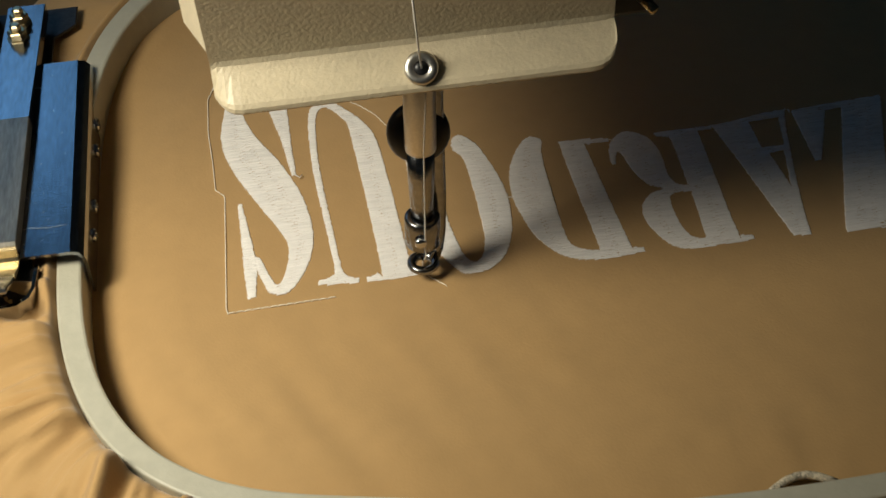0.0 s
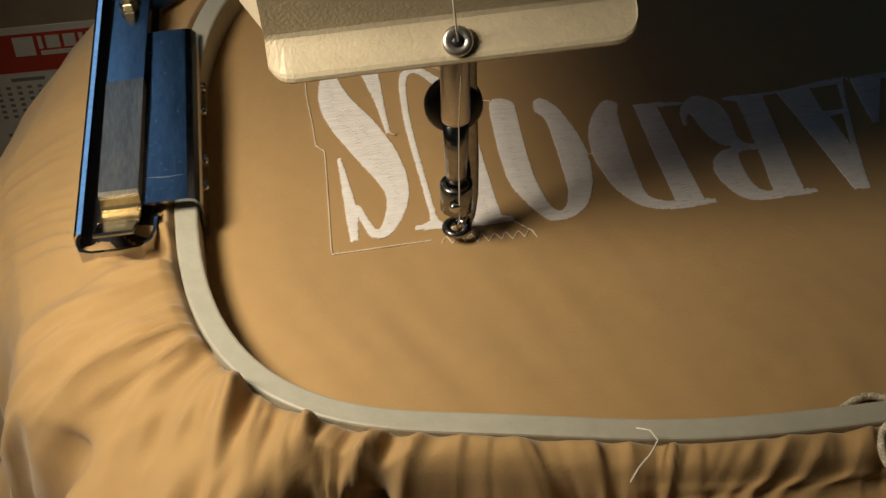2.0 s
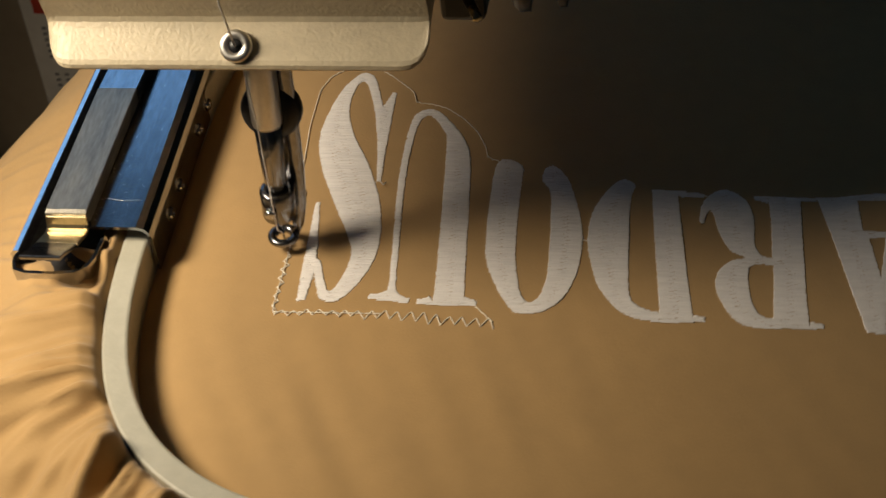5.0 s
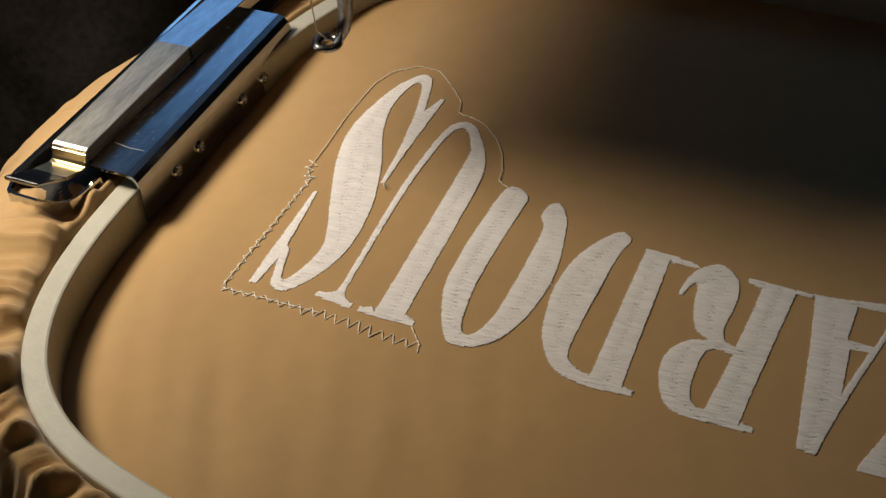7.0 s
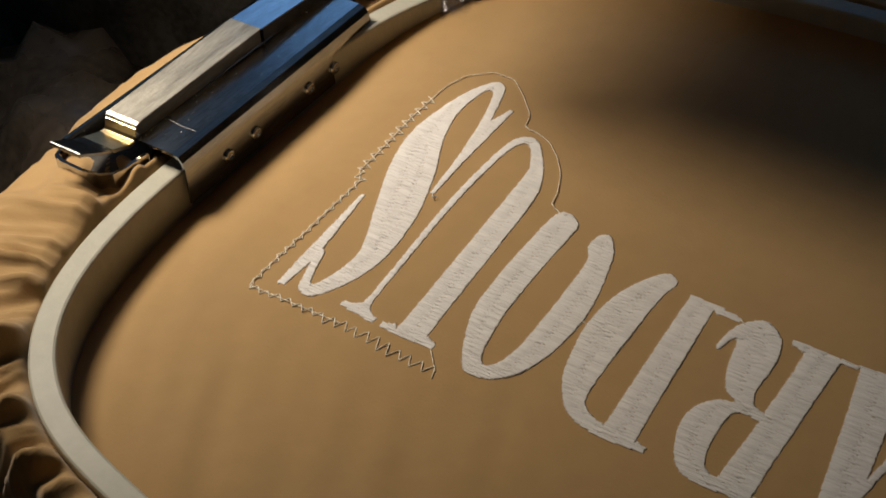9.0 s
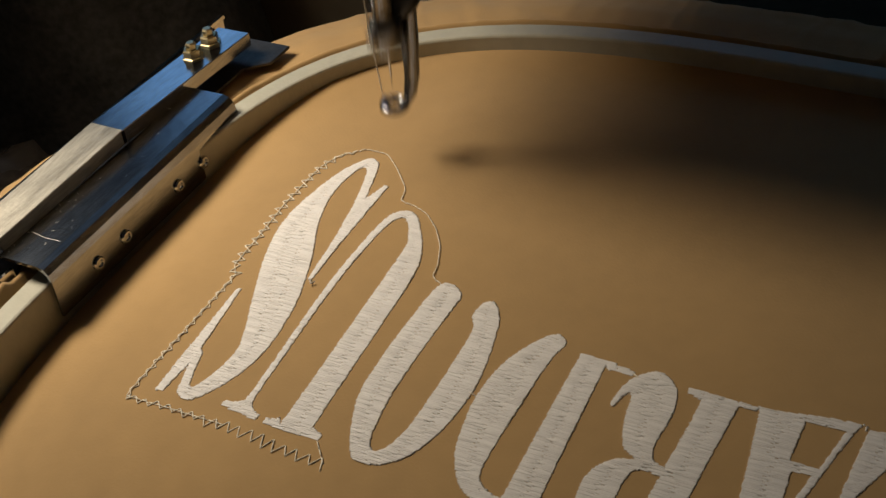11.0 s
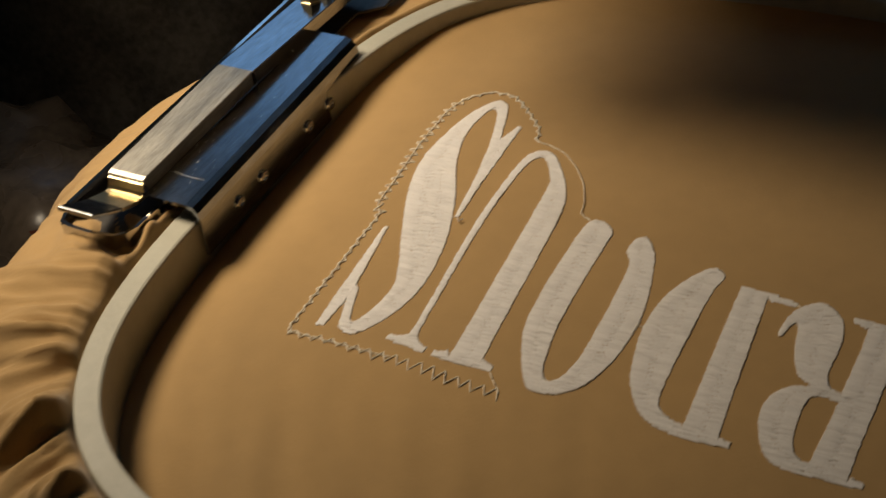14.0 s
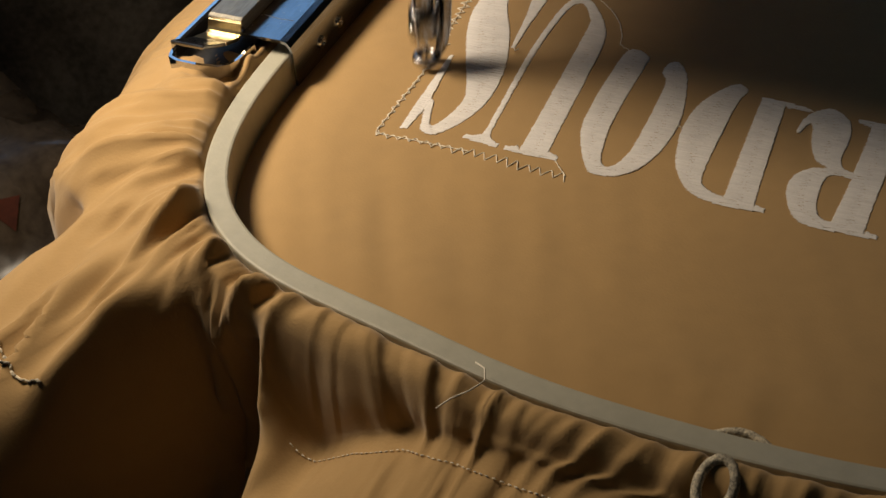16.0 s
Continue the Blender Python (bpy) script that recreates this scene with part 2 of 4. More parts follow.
def rim_angles(n):
    """Angles that step evenly along the rim."""
    fine = [rim(2 * math.pi * k / 4000) for k in range(4001)]
    run = [0.0]
    for a, b in zip(fine, fine[1:]):
        run.append(run[-1] + (b - a).length)
    return [2 * math.pi * float(np.interp(run[-1] * k / n, run, range(4001))) / 4000 for k in range(n)]


# ---- embroidery frame ----
def build_frame():
    hoop = empty("embroidery_hoop", "grey-green plastic embroidery hoop with steel clamp brackets", "embroidery hoop")
    n = 260
    verts, faces = [], []
    prof = [(0.6, -11.0), (0, -10.2), (0, 12.0), (0.25, 12.55), (0.8, 12.8), (6.1, 12.8), (6.6, 12.55), (6.8, 12.0), (6.8, -11.0)]
    for a in rim_angles(n):
        for o, z in prof:
            p = rim(a, o)
            verts.append((p.x, p.y, z))
    m = len(prof)
    for k in range(n):
        j = (k + 1) % n
        for i in range(m):
            q = (i + 1) % m
            faces.append((k * m + i, k * m + q, j * m + q, j * m + i))
    raw("inner_ring", verts, faces, RING, hoop, "matt grey-green plastic ring")
    # clamp bracket: folded steel channel over the rim
    bm = bmesh.new()
    prof = [(-97, 2.0), (-97, 17.0), (-96, 18.2), (-94.6, 18.4), (-94.6, 17.2), (-95.4, 16.4), (-95.6, 15.5), (-95.6, 3.2), (-90, 3.2), (-90, 2)]
    cs = [[bm.verts.new((x * MM, y * MM, z * MM)) for x, z in prof] for y in (2.0, 135.0)]
    for i in range(len(prof)):
        q = (i + 1) % len(prof)
        bm.faces.new((cs[0][i], cs[0][q], cs[1][q], cs[1][i]))
    bm.faces.new(cs[0][::-1])
    bm.faces.new(cs[1])
    bmesh.ops.recalc_face_normals(bm, faces=bm.faces)
    part("outer_flange", bm, CHROME, hoop, "blue-reflecting polished steel flange")
    bm = bmesh.new()
    top = [(-78, 17.2), (-63.2, 17.2), (-61.4, 16.7), (-60.4, 15.5), (-60.0, 13.7), (-60.0, 2.6), (-59.2, 2.6), (-59.2, 13.9), (-59.7, 16.1), (-61.0, 17.7), (-63.0, 18.2), (-78, 18.2)]
    # the plate's inner side runs slightly askew to the rim
    cs = [[bm.verts.new(((x - (1.6 + (y - 12) * 0.0247) * (x > -70)) * MM, y * MM, z * MM)) for x, z in top] for y in (12.0, 96.5)]
    for i in range(len(top)):
        q = (i + 1) % len(top)
        bm.faces.new((cs[0][i], cs[0][q], cs[1][q], cs[1][i]))
    bm.faces.new(cs[0][::-1])
    bm.faces.new(cs[1])
    bmesh.ops.recalc_face_normals(bm, faces=bm.faces)
    plate = part("clamp_plate", bm, PLATE, hoop, "scratched polished steel clamp plate")
    # a long scratch across the plate and small nicks round it
    bm = bmesh.new()
    rnd = random.Random(8)
    tube(bm, [(-76.5, 23.4, 18.2), (-71.0, 22.6, 18.22), (-66.0, 22.9, 18.2)], 0.09, 4)
    for _ in range(26):
        x, y, a = rnd.uniform(-77, -66), rnd.choice((rnd.uniform(13, 40), rnd.uniform(13, 92))), rnd.uniform(0, 3.1)
        d = rnd.uniform(0.2, 1.1)
        tube(bm, [(x, y, 18.19), (x + d * math.cos(a), y + d * math.sin(a), 18.19)], rnd.uniform(0.05, 0.1), 4)
    part("scratches", bm, PALE_STEEL, plate, "bright scratches in the steel")
    # base tray of the bracket, its colour darkened for the deep shade beside the arm
    bm = bmesh.new()
    prism(bm, [(-96.5, 4), (-94.0, -2), (-84, -3), (-77, -1.6), (-74.6, 3), (-74.6, 12), (-76.5, 16), (-76.5, 118), (-70, 124), (-70, 134), (-96.5, 134)], 11.2, 12.2, 0.3)
    part("bracket_base", bm, SHADED_STEEL, hoop, "steel bracket base, coloured dark for the gap's shade")
    bm = bmesh.new()
    wall = [(-97, 5), (-96.6, 0.6), (-95.4, -2.4), (-92, -3.6), (-84, -3.8), (-78, -3.0), (-75, -0.6), (-73.8, 3.0), (-73.4, 11.5)]
    loops = []
    for k, (x, y) in enumerate(wall):
        (xa, ya), (xb, yb) = wall[max(0, k - 1)], wall[min(len(wall) - 1, k + 1)]
        d = Vector((xb - xa, yb - ya)).normalized()
        loops.append([bm.verts.new((px * MM, py * MM, z * MM)) for px, py, z in ((x, y, 9.6), (x, y, 15.6), (x - d.y, y + d.x, 15.6), (x - d.y, y + d.x, 9.6))])
    for p, q in zip(loops, loops[1:]):
        for i in range(4):
            bm.faces.new((p[i], p[(i + 1) % 4], q[(i + 1) % 4], q[i]))
    bm.faces.new(loops[0][::-1])
    bm.faces.new(loops[-1])
    bmesh.ops.recalc_face_normals(bm, faces=bm.faces)
    part("front_lip", bm, CHROME, hoop, "folded polished steel front lip")
    # spring arm: long strip, bent step and lip at its end
    bm = bmesh.new()
    def strip(line, wide, thin):
        strip_bm = bmesh.new()
        lo = []
        for y, z in line:
            thick = 4.4 if y > 14 and not thin else 0.5 if thin else 1.2
            lo.append([strip_bm.verts.new((x * MM, y * MM, (z + dz) * MM)) for x, dz in ((-83.8 - wide, 0), (-83.8 + wide, 0), (-83.8 + wide, -thick), (-83.8 - wide, -thick))])
        for p, q in zip(lo, lo[1:]):
            for i in range(4):
                strip_bm.faces.new((p[i], p[(i + 1) % 4], q[(i + 1) % 4], q[i]))
        strip_bm.faces.new(lo[0][::-1])
        strip_bm.faces.new(lo[-1])
        bmesh.ops.recalc_face_normals(strip_bm, faces=strip_bm.faces)
        bmesh.ops.bevel(strip_bm, geom=[e for e in strip_bm.edges if e.calc_face_angle(0) > 1.2], offset=0.22 * MM, segments=1, affect="EDGES")
        return strip_bm

    arm = part("spring_arm", strip([(66.4, 22.2), (65.5, 23.2), (14.4, 22.2), (13.0, 21.8)], 5.9, False), BRUSHED, hoop, "dull worn steel spring arm with a bent lip")
    part("arm_tail", strip([(126, 20.0), (104, 21.2), (64.5, 23.1)], 5.9, False), PLATE, arm, "brighter polished rear end of the arm")
    # the step is steel; its brass tone paints the reflection of the lit cloth
    part("step", strip([(13.15, 21.0), (12.6, 20.8), (12.0, 18.7), (11.4, 17.9), (10.0, 17.8), (3.5, 20.0)], 5.9, False), BRASS_AND_REFLECTION, arm, "bent steel step, the khaki cloth's reflection put into its colour")
    part("tongue", strip([(3.7, 19.95), (0.5, 21.4), (-6.6, 25.2), (-7.2, 25.1)], 5.7, False), DARK_STEEL, arm, "upturned polished tongue")
    for y in (107.0, 115.5):
        bm = bmesh.new()
        lathe(bm, [(3.4, 17.6), (3.4, 18.8), (2.9, 19.0), (2.9, 21.0), (2.5, 21.4), (1.7, 21.4), (1.7, 23.0), (1.2, 23.5), (0.3, 23.5)], 6, (-84.6, y, 3.0))
        part("bolt", bm, BRASS_AND_REFLECTION, hoop, "brass hex bolt")
    for y in (29.5, 41.5, 66.0, 78.0):
        bm = bmesh.new()
        lathe(bm, [(2.0, 0), (2.0, 0.5), (1.6, 0.9), (1.1, 0.9), (0.8, 0.4), (0.2, 0.4)], 16, (-60.8 - (y - 12) * 0.0247, y - 0.8, 8.0), (1, 0, 0))
        part("rivet", bm, CHROME, plate, "round hollow rivet")
    return hoop


HOOP = build_frame()

# ---- jacket ----
JACKET = empty("jacket", "khaki cotton jacket stretched in the hoop, white lettering sewn on", "jacket")


def dome(x, y):
    """How far the cloth stands up over the sole round the sewn place, in millimetres."""
    return 3.09 * math.exp(-((x + 20) / 90) ** 2 - ((y - 60) / 90) ** 2)


def build_panel():
    """The stretched cloth inside the hoop."""
    n, m = 240, 80
    angles = rim_angles(n)
    verts, faces = [(HCX, HCY, dome(HCX, HCY) - 0.1)], []
    for j in range(1, m + 1):
        f = j / m
        for a in angles:
            p = rim(a, 5.4)
            x, y = HCX + (p.x - HCX) * f, HCY + (p.y - HCY) * f
            z = 0.12 * noise.noise((x * 0.02, y * 0.06, 3.0)) * min(1, (1 - f) * 6)
            pull = max(0.0, 1 - math.hypot(x - 104, y + 84) / 34)
            z += pull * 1.6 * noise.noise((x * 0.22, y * 0.05, 9.0))
            low = max(0.0, min(1.0, (20 - y) / 60)) * max(0.0, 1 - abs(x - 10) / 150)
            z += 0.66 * low * noise.noise(((x + 0.55 * y) * 0.13, (y - 0.55 * x) * 0.022, 5.0)) * min(1, (1 - f) * 8)
            edge = max(0.0, 1 - math.hypot(p.x - x, p.y - y) / 30) ** 1.6
            z += edge * float(np.interp(y, (70, 125), (-6.5, 3.0)))
            verts.append((x, y, z + dome(x, y) - 0.1))
    for k in range(n):
        faces.append((0, 1 + k, 1 + (k + 1) % n))
    for j in range(m - 1):
        for k in range(n):
            a, b = 1 + j * n + k, 1 + j * n + (k + 1) % n
            faces.append((a, a + n, b + n, b))
    return raw("stretched_panel", verts, faces, CLOTH, JACKET, "taut khaki cotton panel", True)



PANEL = build_panel()


def sewn(ob):
    """Lay what was drawn flat on the cloth: stretched with it and raised with its dome."""
    for v in ob.data.vertices:
        x, y = v.co.x / MM, v.co.y / MM
        x, y = x - 0.39 + 0.004 * x - 0.006 * y, y + 0.77 - 0.0107 * x - 0.030 * y
        v.co = Vector((x, y, v.co.z / MM + dome(x, y))) * MM
    return ob


LEFT_FALL = ((-0.1, 9.6), (1.6, 13.2), (5, 14.2), (18, 13.5), (34, 9), (47, 0), (55, -14), (61, -40), (68, -85), (74, -248))
RIDGE_FALL = ((-0.1, 9.6), (1.6, 13.2), (5, 14.6), (14, 14), (30, 8), (50, -2), (70, -13), (92, -25), (114, -42), (126, -80), (128, -248))
POCKET_FALL = ((-0.1, 9.6), (1.6, 13.2), (4, 14), (9, 13), (12, 3), (10, -15), (8, -40), (12, -75), (20, -248))
FRONT_FALL = ((-0.1, 9.6), (1.6, 13.2), (4, 13.6), (7.6, 11.4), (9.6, 6), (10.6, 1), (10.4, -2.6), (13.5, -4.2), (30, -8.5), (54, -17), (65, -41), (68, -248))
# which section the drape takes as its outward direction turns from the left side (180) to the front (270)
SECTION_AT = ((0, 3), (60, 0), (202, 0), (216, 1), (232, 1), (241, 2), (247, 2), (257, 3), (360, 3))


def fall(profile, u):
    """The drape's section: how far out and how high it lies at the length u along it."""
    run = [0.0]
    for p, q in zip(profile, profile[1:]):
        run.append(run[-1] + math.dist(p, q))
    k = u * run[-1]
    return np.interp(k, run, [p[0] for p in profile]), np.interp(k, run, [p[1] for p in profile])


def build_drape():
    """The loose cloth round the outside of the hoop, gathered at the rim and falling in folds."""
    n, m = 1300, 130
    angles = rim_angles(n)
    us = np.array([(j / m) ** 1.7 for j in range(m + 1)])
    tabs = []
    arc = sum((rim(angles[i], 7) - rim(angles[i - 1], 7)).length for i in range(n))
    for prof in (LEFT_FALL, RIDGE_FALL, POCKET_FALL, FRONT_FALL):
        o, z = fall(prof, us)
        for _ in range(3):
            o[1:-1] = (o[:-2] + 2 * o[1:-1] + o[2:]) / 4
            z[1:-1] = (z[:-2] + 2 * z[1:-1] + z[2:]) / 4
        tabs.append((o, z))
    def section(k):
        """The drape's points down from the rim at step k along it."""
        a = angles[k % n]
        p0, p1 = rim(a, 0), rim(a, 10)
        d = (p1 - p0).normalized()
        cs, sn = math.cos(2 * math.pi * k / n), math.sin(2 * math.pi * k / n)
        # turn of the outward normal, 180 = left side, 270 = front
        turn = math.degrees(math.atan2(d.y, d.x)) % 360
        mixed = [0.0] * 4
        for (t0, s0), (t1, s1) in zip(SECTION_AT, SECTION_AT[1:]):
            if t0 <= turn <= t1:
                f = (turn - t0) / (t1 - t0)
                f = f * f * (3 - 2 * f)
                mixed[s0] += 1 - f
                mixed[s1] += f
                break
        front = mixed[3]
        back = max(0.0, min(1.0, (p0.y - 35) / 95))
        bulge = 0.23 * math.exp(-((p0.y - 54) / 42) ** 2) * (d.x < 0)
        notch = math.exp(-((turn - 206) / 4.5) ** 2)
        side = max(0.0, min(1.0, (14 - p0.y) / 14)) * (1 - front)
        gather = 0.34 + 0.3 * front + 0.62 * math.exp(-((turn - 224) / 30) ** 2) + 0.55 * side
        gather *= 1 - 0.4 * front
        beside = max(0.0, min(1.0, (p0.y - 4) / 20)) * (d.x < 0)
        calm = (1 - 0.72 * front) * (1 - 0.9 * beside)
        gather *= (1 - 0.8 * beside) * (1 - 0.45 * mixed[2])
        drift = 2.2 * noise.noise((cs * 3.1, sn * 3.1, 4.0))
        gather *= 0.6 + 1.5 * abs(noise.noise((cs * 6.5, sn * 6.5, 11.0)))
        tray = max(0.0, min(1.0, (p0.y + 13) / 12)) * (d.x < 0)
        tray = tray * tray * (3 - 2 * tray)
        phase = arc * k / n / 21.0 + 1.5 * noise.noise((cs * 7, sn * 7, 20.0))
        tuck = 0.35 + 1.6 * abs(noise.noise((cs * 14, sn * 14, 31.0)))
        out = []
        for j in range(m + 1):
            o = sum(w * t[0][j] for w, t in zip(mixed, tabs))
            z = sum(w * t[1][j] for w, t in zip(mixed, tabs))
            u = us[j] * 200.0
            slant = 2 * math.pi * k / n + 0.005 * u * math.exp(-u / 90) * drift
            cs, sn = math.cos(slant), math.sin(slant)
            w0 = noise.noise((cs * 5.2 + u * 0.004, sn * 5.2 + 3, u * 0.006))
            w1 = noise.noise((cs * 12 + u * 0.006, sn * 12, u * 0.008))
            w2 = noise.noise((cs * 26 + u * 0.012, sn * 26 + 5, u * 0.014))
            w3 = noise.noise((o * 0.09 + cs * 30, sn * 30, u * 0.07 + 7))
            near = math.exp(-u / (46.0 - 30 * front))
            ramp = min(1.0, u / 5.0)
            fine = 1 - 3.0 * abs(noise.noise((cs * 44 + u * 0.03, sn * 44 + 2, u * 0.03)))
            ridge = 1 - 3.2 * abs(w1) ** 0.8
            crease = 1 - 3.2 * abs(noise.noise((cs * 18 + u * 0.014, sn * 18 + 9, u * 0.012))) ** 0.8
            lift = ramp * gather * near * (3.6 * ridge + 2.6 * crease + 1.8 * w2 + 1.1 * fine) + calm * (1 + 0.45 * mixed[1]) * min(1, u / 30) * (4.0 * w0 + 3.4 * w1 + 2.8 * crease) + (0.8 - 0.5 * beside) * w3 * ramp + (1 - 0.8 * beside) * calm * min(1, u / 12) * 1.3 * (1 - 3 * abs(noise.noise((cs * 34 + o * 0.045, sn * 34 - o * 0.03, u * 0.045))))
            saw = (phase + 0.012 * u) % 1.0
            saw = saw / 0.84 if saw < 0.84 else (1 - saw) / 0.16
            lift += ramp * gather * tuck * math.exp(-u / (24 - 8 * front)) * 4.0 * (saw - 0.45)
            lift -= tray * 5.0 * min(1.0, max(0.0, (o - 2.0) / 3.0))
            z += front * float(np.interp(p0.x, (0, 8, 20, 34, 48, 70), (-25, -21, -10, -1, 4.5, 6.5))) * min(1.0, max(0.0, (7 - z) / 9))
            lift -= notch * 4 * min(1, u / 30)
            push = calm * min(1, u / 40) * (7 * w0 + 4 * w1 + 3.0 * crease) - notch * 9 * min(1, u / 40)
            o += 20 * beside * min(1.0, max(0.0, (-3 - z) / 55))
            steep = min(1.0, max(0.0, (11 - z) / 14))
            o2 = 6.8 + o * (1 + bulge) + steep * push + (0.5 + 0.35 * front) * lift * steep
            z2 = max(z - 0.6 * (j == 0) + lift * (1 - 0.6 * steep), -248.6)
            sway = min(1, u / 40) * 5 * w0
            q = rim(a, 6.8) + d * (o2 - 6.8) + Vector((-d.y, d.x)) * sway
            out.append((q.x, q.y, z2))
        return out, turn, p0

    verts, faces, rows = [], [], []
    for k in range(n):
        rows.append(section(k))
        verts.extend(rows[-1][0])
    for k in range(n):
        q = (k + 1) % n
        for j in range(m):
            a, b = k * (m + 1) + j, q * (m + 1) + j
            faces.append((a, a + 1, b + 1, b))
    raw("gathered_cloth", verts, faces, LOOSE_CLOTH, JACKET, "loose khaki cotton gathered in soft folds", True)
    # hem stitches on the front flap
    j = int(np.argmin(np.abs(tabs[3][0] - 16.5) + 100 * (tabs[3][1] > -3.5)))
    line = [Vector(pts[j]) + Vector((0, -0.2, 0.3)) for pts, turn, p0 in rows if 254 < turn < 284 and p0.x < 150]
    spots = np.array(line)
    pad = np.pad(spots, ((12, 12), (0, 0)), mode="edge")
    mean = sum(pad[i:i + len(spots)] for i in range(25)) / 25
    line = [Vector((p.x, p.y * 0.5 + q[1] * 0.5, p.z)) for p, q in zip(line, mean)]
    bm = bmesh.new()
    for k in range(0, len(line) - 2, 2):
        tube(bm, [line[k], line[k].lerp(line[k + 1], 0.5) + Vector((0, 0, 0.08)), line[k].lerp(line[k + 1], 1.1)], 0.16, 5)
    part("hem_stitching", bm, OUTLINE, JACKET, "cream hem stitching", True)
    # frayed seams across the sleeve folds, laid on the cloth
    cloth = np.array(verts)

    def laid(x, y):
        near = cloth[np.hypot(cloth[:, 0] - x, cloth[:, 1] - y) < 2.2]
        return Vector(near[near[:, 2].argmax()]) if len(near) else None

    def seam(name, corners, r, material, label, jag):
        bm = bmesh.new()
        rnd = random.Random(3)
        pts = [laid(x, y) for x, y, *_ in along(corners, 0.9)[0]]
        pts = [p for p in pts if p]
        pts = [(p + q + r_) / 3 for p, q, r_ in zip(pts, pts[1:], pts[2:])]
        pts = [p + Vector((0, rnd.uniform(-jag, jag), 0.3 + rnd.uniform(0, jag))) for p in pts]
        for k in range(0, len(pts) - 2, 2):
            tube(bm, [pts[k], pts[k + 1], pts[k].lerp(pts[k + 2], 0.9)], r * rnd.uniform(0.7, 1.2), 5)
        part(name, bm, material, JACKET, label, True)

    seam("cuff_seam", [(-88, -106), (-80, -113), (-73, -116), (-66, -116)], 0.42, CORD, "flecked worn cuff seam", 0.2)


build_drape()

# ---- lettering ----
def smooth_loop(pts, steps=6, sharp=()):
    """A closed curve through the points of a glyph, with corners where named."""
    n, out = len(pts), []
    for k in range(n):
        p0, p1, p2, p3 = (Vector(pts[(k + i) % n]) for i in (-1, 0, 1, 2))
        if k in sharp:
            p0 = p1
        if (k + 1) % n in sharp:
            p3 = p2
        for i in range(steps):
            t = i / steps
            out.append(0.5 * (2 * p1 + (p2 - p0) * t + (2 * p0 - 5 * p1 + 4 * p2 - p3) * t * t + (3 * p1 - p0 - 3 * p2 + p3) * t ** 3))
    return [(v.x, v.y) for v in out]


def satin(name, loops, label, pitch=0.47, slope=0.05):
    """Fill glyph loops with satin stitches: separate flattened strands of thread, split where a stroke is wide."""
    verts, faces = [], []
    rnd = random.Random(len(name) * 7 + len(loops) * 31 + len(label))

    def strand(x0, x1, y, e0=0.0, e1=0.0):
        w = 0.56 * rnd.uniform(0.9, 1.1)
        top = 0.34 * rnd.uniform(0.7, 1.25)
        ys = slope * (x1 - x0) / 2
        skew = rnd.uniform(-0.10, 0.10)
        length = x1 - x0
        stops = ((0, e0), (min(0.45, 0.22 / max(0.4, length)), 0.86), (0.5, 1.0), (1 - min(0.45, 0.22 / max(0.4, length)), 0.86), (1, e1))
        base = len(verts)
        for f, h in stops:
            x, yy = x0 + length * f, y + (f - 0.5) * 2 * ys + (f - 0.5) * skew
            verts.extend(((x, yy - w / 2, -0.3 + 0.4 * h), (x, yy - w * 0.2, -0.22 + (top + 0.12) * h), (x, yy + w * 0.2, -0.22 + (top + 0.12) * h), (x, yy + w / 2, -0.3 + 0.4 * h)))
        for i in range(4):
            for c in range(3):
                a = base + i * 4 + c
                faces.append((a, a + 4, a + 5, a + 1))

    for group in loops:
        group = group if isinstance(group, tuple) else (group,)
        ys = [p[1] for p in group[0]]
        y = min(ys) + pitch / 2
        row = 0
        while y < max(ys):
            cuts = []
            for loop in group:
                for (xa, ya), (xb, yb) in zip(loop, loop[1:] + loop[:1]):
                    if (ya <= y) != (yb <= y):
                        cuts.append(xa + (y - ya) / (yb - ya) * (xb - xa))
            cuts.sort()
            for x0, x1 in zip(cuts[::2], cuts[1::2]):
                x0, x1 = x0 - rnd.uniform(-0.05, 0.28), x1 + rnd.uniform(-0.05, 0.28)
                if x1 - x0 > 3.4:
                    parts = 2 if x1 - x0 < 10 else 3
                    step = 0.9 * (row % 3 - 1)
                    marks = [x0] + [x0 + (x1 - x0) * (i / parts) + step + rnd.uniform(-0.3, 0.3) for i in range(1, parts)] + [x1]
                    for i, (a, b) in enumerate(zip(marks, marks[1:])):
                        strand(a - 0.1, b + 0.1, y, 0.0 if i == 0 else rnd.choice((0.3, 0.5, 0.7)), 0.0 if i == parts - 1 else rnd.choice((0.3, 0.5, 0.7)))
                else:
                    strand(x0, x1, y)
            y += pitch
            row += 1
    return sewn(raw(name, verts, faces, SATIN, PANEL, label))


S_BODY = [(-17.5, 13), (-15.0, 4.3), (-12.8, -1.2), (-8.2, -1.4), (-3.4, 6.5), (-0.7, 16.9), (-1.2, 28.9), (-3.7, 41), (-8.7, 54.7), (-15.0, 68), (-18.6, 81), (-18.2, 92), (-16.5, 95.3),
          (-14.8, 93.5), (-11.6, 84), (-9.2, 75), (-7.2, 78), (-8.3, 82), (-12.4, 95.5), (-15.2, 99.4), (-18.5, 98.5), (-22.5, 89), (-24.8, 74), (-24.4, 63), (-21, 50.5), (-14.5, 35),
          (-10.7, 26.6), (-7.6, 18.3), (-7.8, 10.4), (-9.8, 3.2), (-11.4, 2.0), (-13, 5.5), (-15.4, 13)]
